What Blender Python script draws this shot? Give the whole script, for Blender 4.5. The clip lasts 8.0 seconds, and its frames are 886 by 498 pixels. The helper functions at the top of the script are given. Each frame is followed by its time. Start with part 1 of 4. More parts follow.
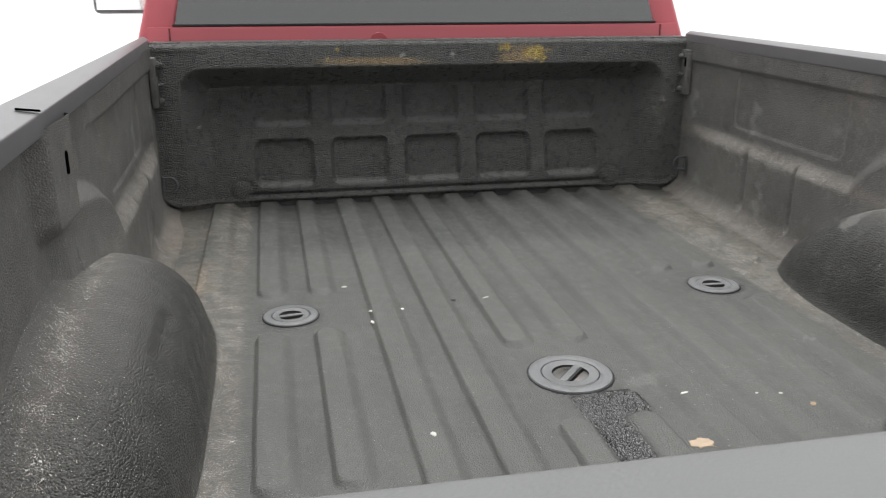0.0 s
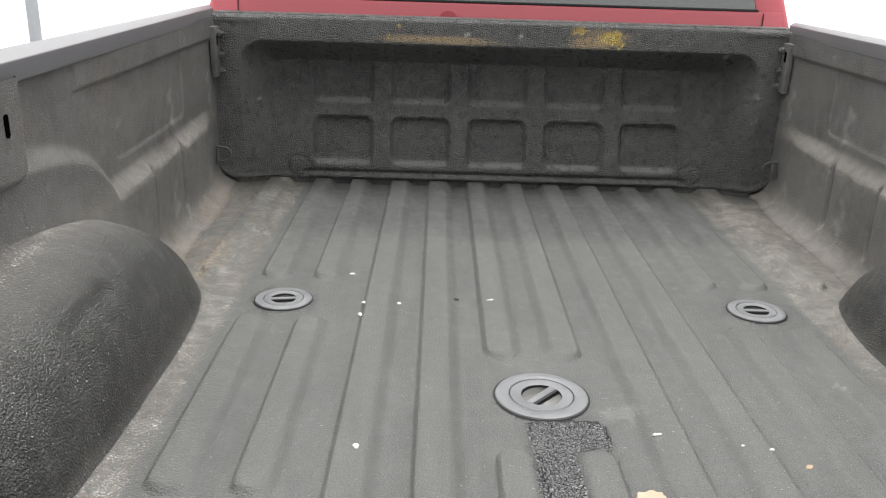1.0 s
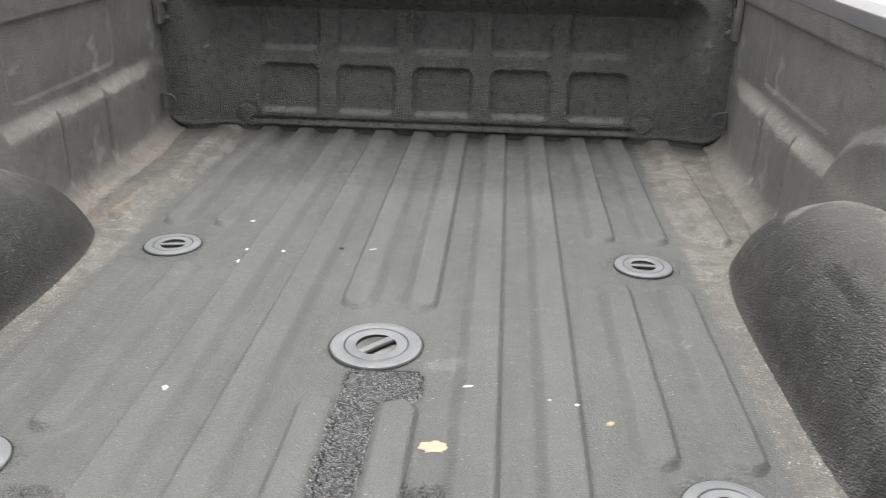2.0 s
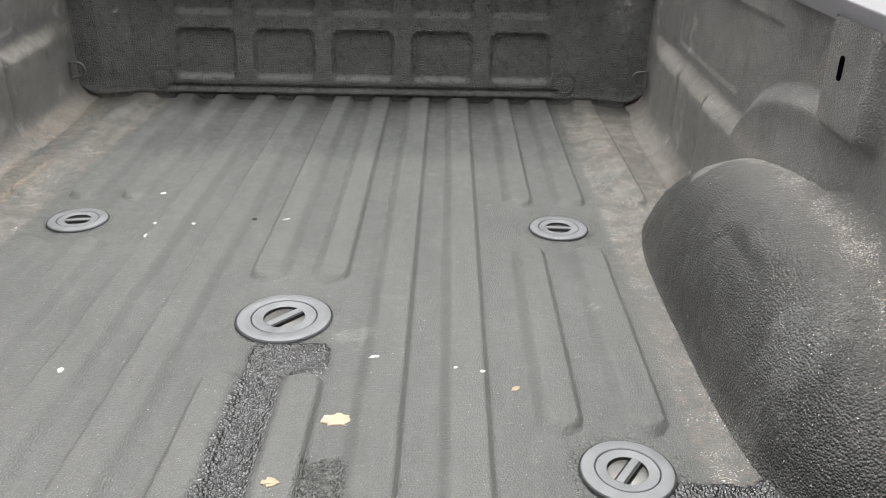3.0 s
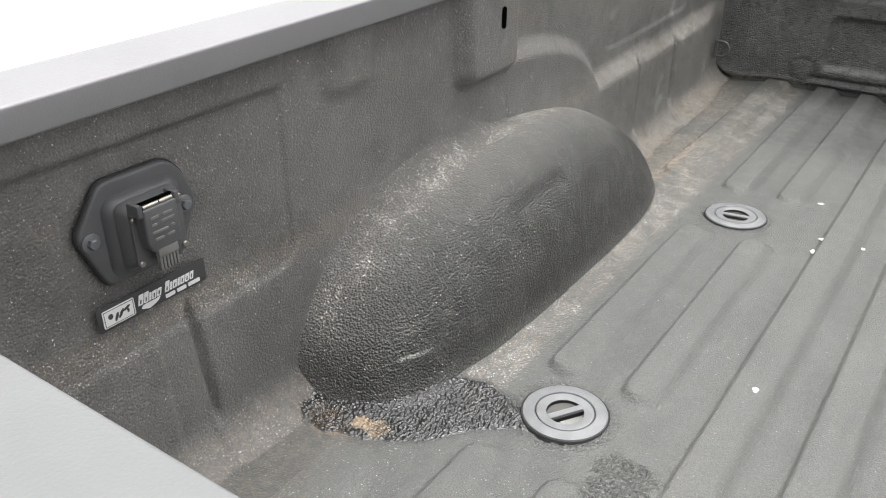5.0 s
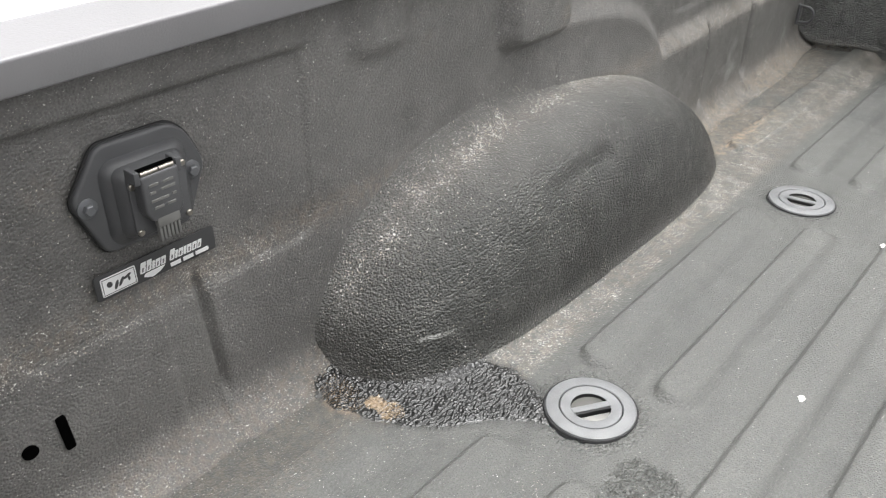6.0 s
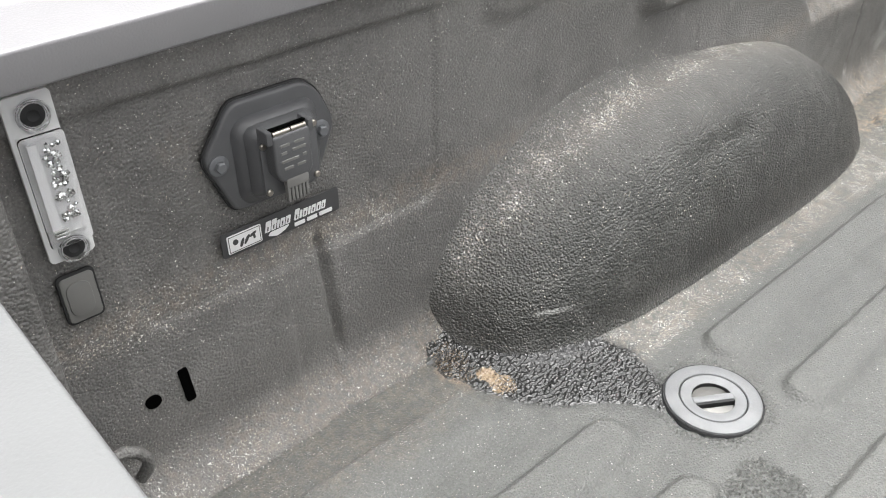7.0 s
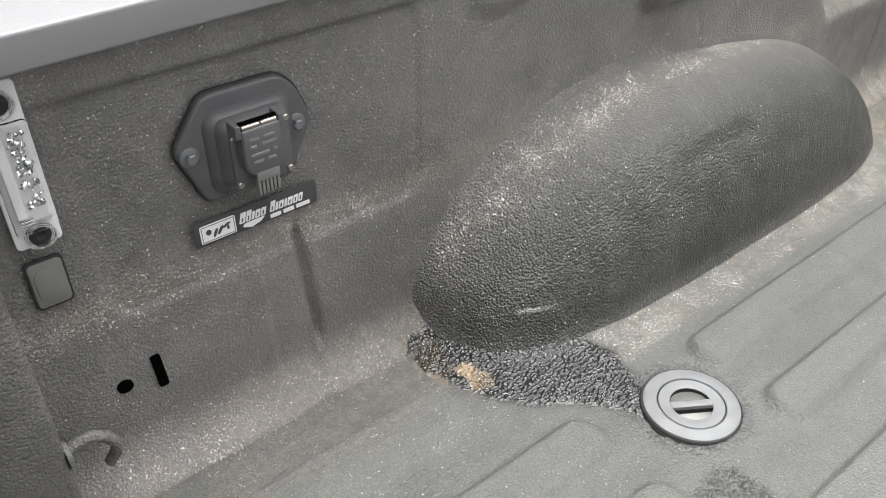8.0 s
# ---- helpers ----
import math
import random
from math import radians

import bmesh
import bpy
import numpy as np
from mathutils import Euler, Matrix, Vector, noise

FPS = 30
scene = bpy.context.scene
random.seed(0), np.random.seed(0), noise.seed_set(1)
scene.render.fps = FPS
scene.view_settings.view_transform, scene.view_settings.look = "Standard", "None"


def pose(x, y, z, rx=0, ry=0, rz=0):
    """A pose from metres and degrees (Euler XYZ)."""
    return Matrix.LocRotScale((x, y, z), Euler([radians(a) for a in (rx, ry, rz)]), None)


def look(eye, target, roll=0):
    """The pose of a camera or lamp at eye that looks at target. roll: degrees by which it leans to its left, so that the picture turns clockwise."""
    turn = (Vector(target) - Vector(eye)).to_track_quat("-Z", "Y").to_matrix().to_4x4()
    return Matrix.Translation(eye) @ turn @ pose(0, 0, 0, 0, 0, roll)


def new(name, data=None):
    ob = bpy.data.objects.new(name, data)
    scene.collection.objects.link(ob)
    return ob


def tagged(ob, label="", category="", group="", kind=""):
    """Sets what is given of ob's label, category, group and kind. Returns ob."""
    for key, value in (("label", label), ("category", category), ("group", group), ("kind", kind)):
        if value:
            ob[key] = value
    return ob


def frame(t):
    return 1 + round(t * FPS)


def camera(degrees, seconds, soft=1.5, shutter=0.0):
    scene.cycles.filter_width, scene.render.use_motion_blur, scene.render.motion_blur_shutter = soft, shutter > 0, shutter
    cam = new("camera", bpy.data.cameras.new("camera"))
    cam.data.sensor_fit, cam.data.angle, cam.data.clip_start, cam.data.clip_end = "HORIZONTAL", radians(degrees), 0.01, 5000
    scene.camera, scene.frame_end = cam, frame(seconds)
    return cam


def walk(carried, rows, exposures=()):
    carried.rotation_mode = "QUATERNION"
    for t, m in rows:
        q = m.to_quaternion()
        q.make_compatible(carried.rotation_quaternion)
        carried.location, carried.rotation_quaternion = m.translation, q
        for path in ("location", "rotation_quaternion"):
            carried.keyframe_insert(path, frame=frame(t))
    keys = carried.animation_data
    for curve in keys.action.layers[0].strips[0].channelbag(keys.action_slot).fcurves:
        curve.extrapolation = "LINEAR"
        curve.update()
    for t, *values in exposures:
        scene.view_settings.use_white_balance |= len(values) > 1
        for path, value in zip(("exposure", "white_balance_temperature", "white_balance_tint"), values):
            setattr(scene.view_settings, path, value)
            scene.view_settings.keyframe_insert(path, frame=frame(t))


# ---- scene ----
cam = camera(56.0, 8.0, soft=1.0, shutter=0.2)
PATH = [
    (0, (-0.525, -0.259, 0.707), (-0.145, 1.606, 0.094), 0.1),
    (0.5, (-0.349, -0.201, 0.703), (-0.251, 1.697, 0.078), 0.2),
    (1, (-0.194, -0.168, 0.703), (-0.17, 1.719, 0.041), 1.8),
    (1.5, (-0.027, -0.158, 0.705), (-0.082, 1.705, -0.022), 1.9),
    (2, (0.198, -0.154, 0.714), (0.071, 1.683, -0.065), 1.1),
    (2.2, (0.277, -0.164, 0.711), (0.132, 1.667, -0.081), 0.8),
    (3.3, (0.26, -0.123, 0.725), (0.287, 1.67, -0.161), 1.0),
    (3.5, (0.174, -0.124, 0.732), (0.183, 1.663, -0.166), 0.8),
    (3.9, (0.003, -0.147, 0.743), (-0.283, 1.608, -0.172), 0.4),
    (4, (-0.024, -0.146, 0.748), (-0.43, 1.58, -0.178), 0.4),
    (4.5, (-0.112, -0.155, 0.757), (-0.949, 1.40, -0.184), -0.3),
    (4.7, (-0.121, -0.149, 0.762), (-1.051, 1.35, -0.183), -0.5),
    (5.8, (-0.114, -0.068, 0.757), (-1.2, 1.282, -0.242), 0.7),
    (6, (-0.125, -0.043, 0.759), (-1.221, 1.258, -0.291), 0.5),
    (6.5, (-0.175, -0.053, 0.762), (-1.299, 1.172, -0.351), 0.6),
    (7, (-0.182, -0.036, 0.76), (-1.394, 1.063, -0.391), -0.1),
    (7.5, (-0.172, 0.004, 0.77), (-1.414, 1.042, -0.403), 0.4),
    (8, (-0.149, 0.022, 0.775), (-1.391, 1.042, -0.416), 0.3),
]
walk(cam, [(t, look(eye, target, roll)) for t, eye, target, roll in PATH],
     [(0.0, 0.60), (1.0, 1.07), (2.0, 1.19), (3.5, 1.21), (4.0, 1.2), (4.5, 1.36), (6.0, 1.42), (7.0, 1.6), (8.0, 1.5)])

# ---- light ----
world = bpy.data.worlds.new("overcast_sky")
scene.world = world
world.use_nodes = True
wn, wl = world.node_tree.nodes, world.node_tree.links
sky = wn.new("ShaderNodeTexSky")
sky.sky_type, sky.sun_disc = "NISHITA", False
sky.sun_elevation, sky.sun_rotation = radians(80), radians(0)
sky.air_density, sky.dust_density = 1.0, 4.0
grey = wn.new("ShaderNodeHueSaturation")
grey.inputs["Saturation"].default_value = 0.02
wl.new(sky.outputs[0], grey.inputs["Color"])
wl.new(grey.outputs[0], wn["Background"].inputs["Color"])
wn["Background"].inputs["Strength"].default_value = 0.15
sun = new("overcast_sun", bpy.data.lights.new("overcast_sun", "SUN"))
sun.data.energy, sun.data.angle, sun.data.color = 0.6, radians(80), (1.0, 0.98, 0.93)
sun.matrix_world = look((-0.3, 1.6, 9), (0, 1.2, 0))


# ---- materials ----
def material(name):
    m = bpy.data.materials.new(name)
    m.use_nodes = True
    return m, m.node_tree.nodes, m.node_tree.links, m.node_tree.nodes["Principled BSDF"]


def plain(name, colour, rough=0.5, metal=0.0, vary=0.15, scale=40.0, bump=0.15, coat=0.0, sheen=0.5):
    """One surface with two scales of variation and a fine relief."""
    m, n, l, b = material(name)
    co = n.new("ShaderNodeTexCoord")
    big, fine = n.new("ShaderNodeTexNoise"), n.new("ShaderNodeTexNoise")
    big.inputs["Scale"].default_value, big.inputs["Detail"].default_value = scale * 0.2, 5
    fine.inputs["Scale"].default_value, fine.inputs["Detail"].default_value = scale * 8, 3
    mix = n.new("ShaderNodeMix")
    mix.data_type = "RGBA"
    mix.inputs["A"].default_value = (*[c * (1 - vary) for c in colour], 1)
    mix.inputs["B"].default_value = (*[min(1, c * (1 + vary)) for c in colour], 1)
    for t in (big, fine):
        l.new(co.outputs["Object"], t.inputs["Vector"])
    l.new(big.outputs["Fac"], mix.inputs["Factor"])
    l.new(mix.outputs["Result"], b.inputs["Base Color"])
    rr = n.new("ShaderNodeMapRange")
    rr.inputs["To Min"].default_value, rr.inputs["To Max"].default_value = max(0.03, rough - 0.1), min(1, rough + 0.1)
    l.new(big.outputs["Fac"], rr.inputs["Value"])
    l.new(rr.outputs["Result"], b.inputs["Roughness"])
    b.inputs["Metallic"].default_value = metal
    b.inputs["Coat Weight"].default_value = coat
    b.inputs["Specular IOR Level"].default_value = sheen
    bp = n.new("ShaderNodeBump")
    bp.inputs["Strength"].default_value, bp.inputs["Distance"].default_value = bump, 0.001
    l.new(fine.outputs["Fac"], bp.inputs["Height"])
    l.new(bp.outputs["Normal"], b.inputs["Normal"])
    return m


def liner(name, dark, light, dust_and_light, rough=0.5, pebble=0.7, streak=(1.0, 1.0, 1.0), fleck=0.006, relief=0.0042, gloss=0.5, smear=0.2, grain=230.0, swell=0.5, worn=0.55):
    """Sprayed bed liner: pebbled grey coating with dust, grit, tan dirt, fresh black repairs and painted light where
    the mesh carries them.
    """
    m, n, l, b = material(name)
    co = n.new("ShaderNodeTexCoord")

    def noise_tex(scale, detail=4.0, rough_=0.55):
        t = n.new("ShaderNodeTexNoise")
        t.inputs["Scale"].default_value, t.inputs["Detail"].default_value, t.inputs["Roughness"].default_value = scale, detail, rough_
        l.new(co.outputs["Object"], t.inputs["Vector"])
        return t.outputs["Fac"]

    def remap(v, a, z, lo=0.0, hi=1.0):
        r = n.new("ShaderNodeMapRange")
        for key, val in (("From Min", a), ("From Max", z), ("To Min", lo), ("To Max", hi)):
            r.inputs[key].default_value = val
        l.new(v, r.inputs["Value"])
        return r.outputs["Result"]

    def times(p, q):
        t = n.new("ShaderNodeMath")
        t.operation = "MULTIPLY"
        for k, v in enumerate((p, q)):
            if isinstance(v, float):
                t.inputs[k].default_value = v
            else:
                l.new(v, t.inputs[k])
        return t.outputs[0]

    def blend(f, a, c):
        t = n.new("ShaderNodeMix")
        t.data_type = "RGBA"
        l.new(f, t.inputs["Factor"])
        for key, v in (("A", a), ("B", c)):
            if isinstance(v, tuple):
                t.inputs[key].default_value = (*v, 1)
            else:
                l.new(v, t.inputs[key])
        return t.outputs["Result"]

    def attr(key):
        t = n.new("ShaderNodeAttribute")
        t.attribute_name = key
        return t.outputs["Fac"]

    cells = n.new("ShaderNodeTexVoronoi")
    cells.feature = "SMOOTH_F1"
    cells.inputs["Scale"].default_value, cells.inputs["Smoothness"].default_value = grain, 0.2
    l.new(co.outputs["Object"], cells.inputs["Vector"])
    coarse = n.new("ShaderNodeTexVoronoi")
    coarse.feature = "SMOOTH_F1"
    coarse.inputs["Scale"].default_value, coarse.inputs["Smoothness"].default_value = 225, 0.25
    l.new(co.outputs["Object"], coarse.inputs["Vector"])
    clouds, streaks = noise_tex(5.0, 6.0), noise_tex(38.0, 5.0, 0.7)
    squeeze = n.new("ShaderNodeMapping")
    squeeze.inputs["Scale"].default_value = streak
    l.new(co.outputs["Object"], squeeze.inputs["Vector"])
    wear = n.new("ShaderNodeTexNoise")
    wear.inputs["Scale"].default_value, wear.inputs["Detail"].default_value, wear.inputs["Roughness"].default_value = 45.0, 6.0, 0.72
    l.new(squeeze.outputs["Vector"], wear.inputs["Vector"])
    col = blend(remap(clouds, 0.3, 0.7), dark, light)
    col = blend(times(remap(streaks, 0.5, 0.75), 0.35), col, tuple(min(1, c * 1.5) for c in light))
    col = blend(times(remap(wear.outputs["Fac"], 0.52, 0.72), worn), col, dust_and_light)
    col = blend(times(remap(wear.outputs["Fac"], 0.46, 0.30), worn * 0.85), col, tuple(c * 0.6 for c in dark))
    col = blend(times(remap(noise_tex(13.0, 6.0, 0.62), 0.54, 0.66), smear), col, tuple(c * 0.95 for c in dust_and_light))
    col = blend(times(remap(noise_tex(11.0, 6.0, 0.65), 0.55, 0.70), smear), col, tuple(c * 0.62 for c in dark))
    # this field carries dust, and on housing and headboard also painted light
    col = blend(times(attr("dust_and_light"), remap(streaks, 0.2, 0.6, 0.55, 1.0)), col, dust_and_light)
    col = blend(attr("darker"), col, blend(remap(streaks, 0.35, 0.65), (0.055, 0.056, 0.053), (0.085, 0.086, 0.081)))
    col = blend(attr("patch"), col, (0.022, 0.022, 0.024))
    tan = times(attr("tan"), remap(noise_tex(95.0, 5.0, 0.7), 0.4, 0.6))
    col = blend(tan, col, (0.40, 0.31, 0.225))
    flaky = remap(noise_tex(60.0, 5.0, 0.7), 0.36, 0.50)
    col = blend(times(attr("ochre"), remap(noise_tex(110.0, 4.0, 0.7), 0.30, 0.50)), col, (0.47, 0.34, 0.19))
    col = blend(times(attr("yellow"), flaky), col, blend(remap(noise_tex(130.0, 3.0), 0.45, 0.6), (0.62, 0.40, 0.07), (0.80, 0.66, 0.24)))
    col = blend(times(attr("scuff"), remap(streaks, 0.3, 0.5)), col, (0.48, 0.48, 0.46))
    col = blend(times(remap(noise_tex(420.0, 2.0, 0.7), 0.38, 0.62, 0.0, 1.0), 0.36), col, tuple(c * 0.35 for c in dark))
    for turn, lim in ((0.35, 0.735), (-0.9, 0.745), (1.35, 0.745)):
        lay = n.new("ShaderNodeMapping")
        lay.vector_type = "TEXTURE"
        lay.inputs["Rotation"].default_value = (turn * 0.4, turn * 0.3, turn)
        lay.inputs["Scale"].default_value = (0.30, 0.018, 0.10)
        l.new(co.outputs["Object"], lay.inputs["Vector"])
        mark = n.new("ShaderNodeTexNoise")
        mark.inputs["Scale"].default_value, mark.inputs["Detail"].default_value = 9.0, 1.0
        l.new(lay.outputs["Vector"], mark.inputs["Vector"])
        col = blend(times(remap(mark.outputs["Fac"], lim + 0.02, lim + 0.06), 0.25), col, tuple(min(1, c * 2.2) for c in dust_and_light))
    clump = times(attr("grit_glint"), remap(noise_tex(20.0, 4.0, 0.65), 0.36, 0.66, 0.25, 1.2))
    few = n.new("ShaderNodeMath")
    few.operation = "MINIMUM"
    l.new(clump, few.inputs[0])
    few.inputs[1].default_value = 0.70
    clump = few.outputs[0]
    # light specks: loose grit, and the glints of the pebbles put into the colour
    for size, lift in ((760.0, 0.20), (330.0, 0.165)):
        share = n.new("ShaderNodeMath")
        share.operation = "MULTIPLY_ADD"
        l.new(clump, share.inputs[0])
        share.inputs[1].default_value = lift
        l.new(noise_tex(size, 1.5, 0.5), share.inputs[2])
        grit_glint = remap(share.outputs[0], 0.765 - fleck, 0.785 - fleck)
        col = blend(times(grit_glint, 0.9), col, blend(remap(noise_tex(150.0, 1.0), 0.4, 0.6), (0.50, 0.45, 0.38), (0.74, 0.73, 0.70)))
    l.new(col, b.inputs["Base Color"])
    l.new(blend(attr("pebbly"), remap(streaks, 0.3, 0.7, rough - 0.1, rough + 0.15), (0.22, 0.22, 0.22)), b.inputs["Roughness"])
    b.inputs["Specular IOR Level"].default_value = gloss
    b1, b2, b3 = (n.new("ShaderNodeBump") for _ in range(3))
    b1.inputs["Strength"].default_value, b1.inputs["Distance"].default_value = min(1.0, pebble * swell), 0.0042
    l.new(noise_tex(120.0, 3.0, 0.6), b1.inputs["Height"])
    b2.inputs["Strength"].default_value, b2.inputs["Distance"].default_value = pebble, relief
    l.new(cells.outputs["Distance"], b2.inputs["Height"])
    b2.invert = True
    b3.inputs["Distance"].default_value = 0.0085
    b3.invert = True
    l.new(coarse.outputs["Distance"], b3.inputs["Height"])
    l.new(attr("pebbly"), b3.inputs["Strength"])
    l.new(b1.outputs["Normal"], b2.inputs["Normal"])
    l.new(b2.outputs["Normal"], b3.inputs["Normal"])
    l.new(b3.outputs["Normal"], b.inputs["Normal"])
    return m


FLOOR_LINER = liner("dusty_floor_liner", (0.076, 0.078, 0.075), (0.108, 0.111, 0.106), (0.160, 0.162, 0.153), 0.46, 0.42, (1.0, 0.16, 1.0), 0.018, smear=0.42, grain=330.0, worn=0.8)
SIDE_LINER = liner("dusty_side_liner", (0.130, 0.127, 0.122), (0.200, 0.195, 0.188), (0.255, 0.249, 0.238), 0.48, 0.42, (0.45, 0.40, 0.45), 0.050, smear=0.5, grain=330.0)
# darker than the side liner: the housing's shade is put into its colour
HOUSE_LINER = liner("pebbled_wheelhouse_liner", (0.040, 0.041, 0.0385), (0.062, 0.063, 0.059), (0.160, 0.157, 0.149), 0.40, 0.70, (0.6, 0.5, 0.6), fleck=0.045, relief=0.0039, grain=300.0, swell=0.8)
HEAD_LINER = liner("black_headboard_liner", (0.084, 0.086, 0.083), (0.124, 0.127, 0.121), (0.23, 0.23, 0.225), 0.29, 1.0, fleck=-0.02, relief=0.0046, gloss=0.5, grain=240.0, swell=0.35)
LANE_BLACK, lane_n, lane_l, lane_b = material("fresh_black_repair_liner")
lane_dirt, lane_attr, lane_times, lane_mix = (lane_n.new("ShaderNode" + k) for k in ("TexNoise", "Attribute", "Math", "Mix"))
lane_dirt.inputs["Scale"].default_value, lane_dirt.inputs["Detail"].default_value = 90.0, 5.0
lane_attr.attribute_name, lane_times.operation, lane_mix.data_type = "tan", "MULTIPLY_ADD", "RGBA"
lane_mix.inputs["A"].default_value, lane_mix.inputs["B"].default_value = (0.017, 0.017, 0.017, 1), (0.30, 0.22, 0.14, 1)
lane_l.new(lane_attr.outputs["Fac"], lane_times.inputs[0])
lane_l.new(lane_dirt.outputs["Fac"], lane_times.inputs[2])
lane_times.inputs[1].default_value = 0.8
lane_ramp = lane_n.new("ShaderNodeMapRange")
lane_ramp.inputs["From Min"].default_value, lane_ramp.inputs["From Max"].default_value = 1.02, 1.22
lane_l.new(lane_times.outputs[0], lane_ramp.inputs["Value"])
lane_l.new(lane_ramp.outputs["Result"], lane_mix.inputs["Factor"])
lane_edge, lane_fade = lane_n.new("ShaderNodeAttribute"), lane_n.new("ShaderNodeMix")
lane_edge.attribute_name, lane_fade.data_type = "pale", "RGBA"
lane_fade.inputs["B"].default_value = (0.080, 0.081, 0.078, 1)
lane_l.new(lane_edge.outputs["Fac"], lane_fade.inputs["Factor"])
lane_l.new(lane_mix.outputs["Result"], lane_fade.inputs["A"])
lane_l.new(lane_fade.outputs["Result"], lane_b.inputs["Base Color"])
lane_b.inputs["Roughness"].default_value, lane_b.inputs["Specular IOR Level"].default_value = 0.22, 0.8
RAIL_GREY = plain("weathered_rail_plastic", (0.215, 0.210, 0.219), 0.36, sheen=1.0, bump=0.35, scale=60)
GATE_GREY = plain("weathered_gate_cap_plastic", (0.165, 0.168, 0.170), 0.42, sheen=0.8, bump=0.35, scale=60)
RED = plain("red_clearcoat_paint", (0.46, 0.080, 0.100), 0.4, vary=0.05, bump=0.02, coat=0.6)
BLACK_PLASTIC = plain("black_moulded_plastic", (0.088, 0.089, 0.093), 0.38, vary=0.3, bump=0.3, scale=80)
BLACK_RUBBER = plain("black_rubber", (0.018, 0.018, 0.019), 0.7, bump=0.3)
COVER_GREY = plain("worn_grey_cover_plastic", (0.200, 0.204, 0.210), 0.32, sheen=0.8, vary=0.35, bump=0.6, scale=170)
# black plates in this colour stand for the shade inside slots and holes
HOLE_BLACK = plain("unlit_cavity", (0.002, 0.002, 0.002), 1.0, sheen=0.0, bump=0.0)
STEEL = plain("bright_steel", (0.42, 0.39, 0.35), 0.35, 1.0, vary=0.2)
ZINC = plain("dull_zinc_bolt", (0.16, 0.165, 0.175), 0.42, 0.3, vary=0.2)
WHITE_PRINT = plain("white_printed_vinyl", (0.80, 0.80, 0.80), 0.5, vary=0.03, bump=0.02)
BLACK_VINYL = plain("black_vinyl", (0.050, 0.050, 0.052), 0.4, vary=0.1, bump=0.05)
CHIP_WHITE = plain("white_paint_chip", (0.75, 0.74, 0.70), 0.6)
CHIP_CREAM = plain("cream_paint_flake", (0.52, 0.40, 0.29), 0.7, vary=0.3, scale=300)
CHIP_TAN = plain("tan_dirt_fleck", (0.48, 0.37, 0.25), 0.8, vary=0.3, scale=300)
SNOW = plain("packed_snow", (0.86, 0.87, 0.89), 0.7, vary=0.03, bump=0.0, scale=0.6)
GALVANISED = plain("galvanised_pole_steel", (0.30, 0.31, 0.32), 0.5, 0.4)
CABIN_DARK = plain("dark_cabin_trim", (0.05, 0.05, 0.05), 0.8)


def glass(name, tint, rough=0.02):
    m, n, l, b = material(name)
    b.inputs["Base Color"].default_value = (*tint, 1)
    b.inputs["Transmission Weight"].default_value = 1.0
    b.inputs["Roughness"].default_value = rough
    b.inputs["IOR"].default_value = 1.45
    return m


def pane_glass(name, tint):
    """Dark privacy glass that mostly mirrors what is round it."""
    m, n, l, b = material(name)
    b.inputs["Base Color"].default_value = (*tint, 1)
    b.inputs["Transmission Weight"].default_value = 0.10
    b.inputs["Roughness"].default_value = 0.03
    b.inputs["IOR"].default_value = 2.3
    return m


TINTED = pane_glass("tinted_rear_glass", (0.05, 0.055, 0.052))
CLEAR = glass("clear_lamp_lens", (0.98, 0.98, 0.99), 0.05)
MIRROR = plain("mirror_silver", (0.85, 0.86, 0.85), 0.06, 1.0, vary=0.01, bump=0.0)
LAMP_GREY = plain("clouded_lamp_plastic", (0.80, 0.80, 0.81), 0.12, vary=0.4, scale=60)
PLUG_GREY = plain("worn_plug_plastic", (0.16, 0.158, 0.152), 0.35, vary=0.25, scale=90)


# ---- building helpers ----
def from_bm(bm, smooth=True):
    me = bpy.data.meshes.new("mesh")
    bmesh.ops.recalc_face_normals(bm, faces=bm.faces)
    bm.to_mesh(me)
    bm.free()
    if smooth:
        me.polygons.foreach_set("use_smooth", [True] * len(me.polygons))
        me.set_sharp_from_angle(angle=radians(38))
    return me


def part(name, data, mat, parent, label=""):
    me = from_bm(data) if isinstance(data, bmesh.types.BMesh) else data
    me.name = name
    if not me.materials:
        me.materials.append(mat)
    ob = new(name, me)
    ob.parent = parent
    return tagged(ob, label)


def thing(name, label, category, group="", kind="", at=None):
    ob = new(name)
    ob.empty_display_size = 0.05
    if at is not None:
        ob.matrix_world = at
    return tagged(ob, label, category, group, kind)


def sheet(us, vs, fn, flip=False, **values):
    """A fine sheet over us x vs; fn gives x, y, z; values are named fields stored on its points."""
    u, v = np.meshgrid(us, vs)
    x, y, z = fn(u, v)
    w, h = len(us), len(vs)
    k = np.arange(w * h).reshape(h, w)
    q = np.stack([k[:-1, :-1], k[:-1, 1:], k[1:, 1:], k[1:, :-1]], -1).reshape(-1, 4)
    if flip:
        q = q[:, ::-1]
    me = bpy.data.meshes.new("sheet")
    me.from_pydata(np.stack([x, y, z], -1).reshape(-1, 3).tolist(), [], q.tolist())
    me.polygons.foreach_set("use_smooth", [True] * len(me.polygons))
    for key, fv in values.items():
        a = me.attributes.new(key, "FLOAT", "POINT")
        a.data.foreach_set("value", np.clip(fv(u, v), 0, 1).astype(np.float32).ravel())
    return me


def ease(a, b, x):
    t = np.clip((x - a) / (b - a), 0, 1)
    return t * t * (3 - 2 * t)


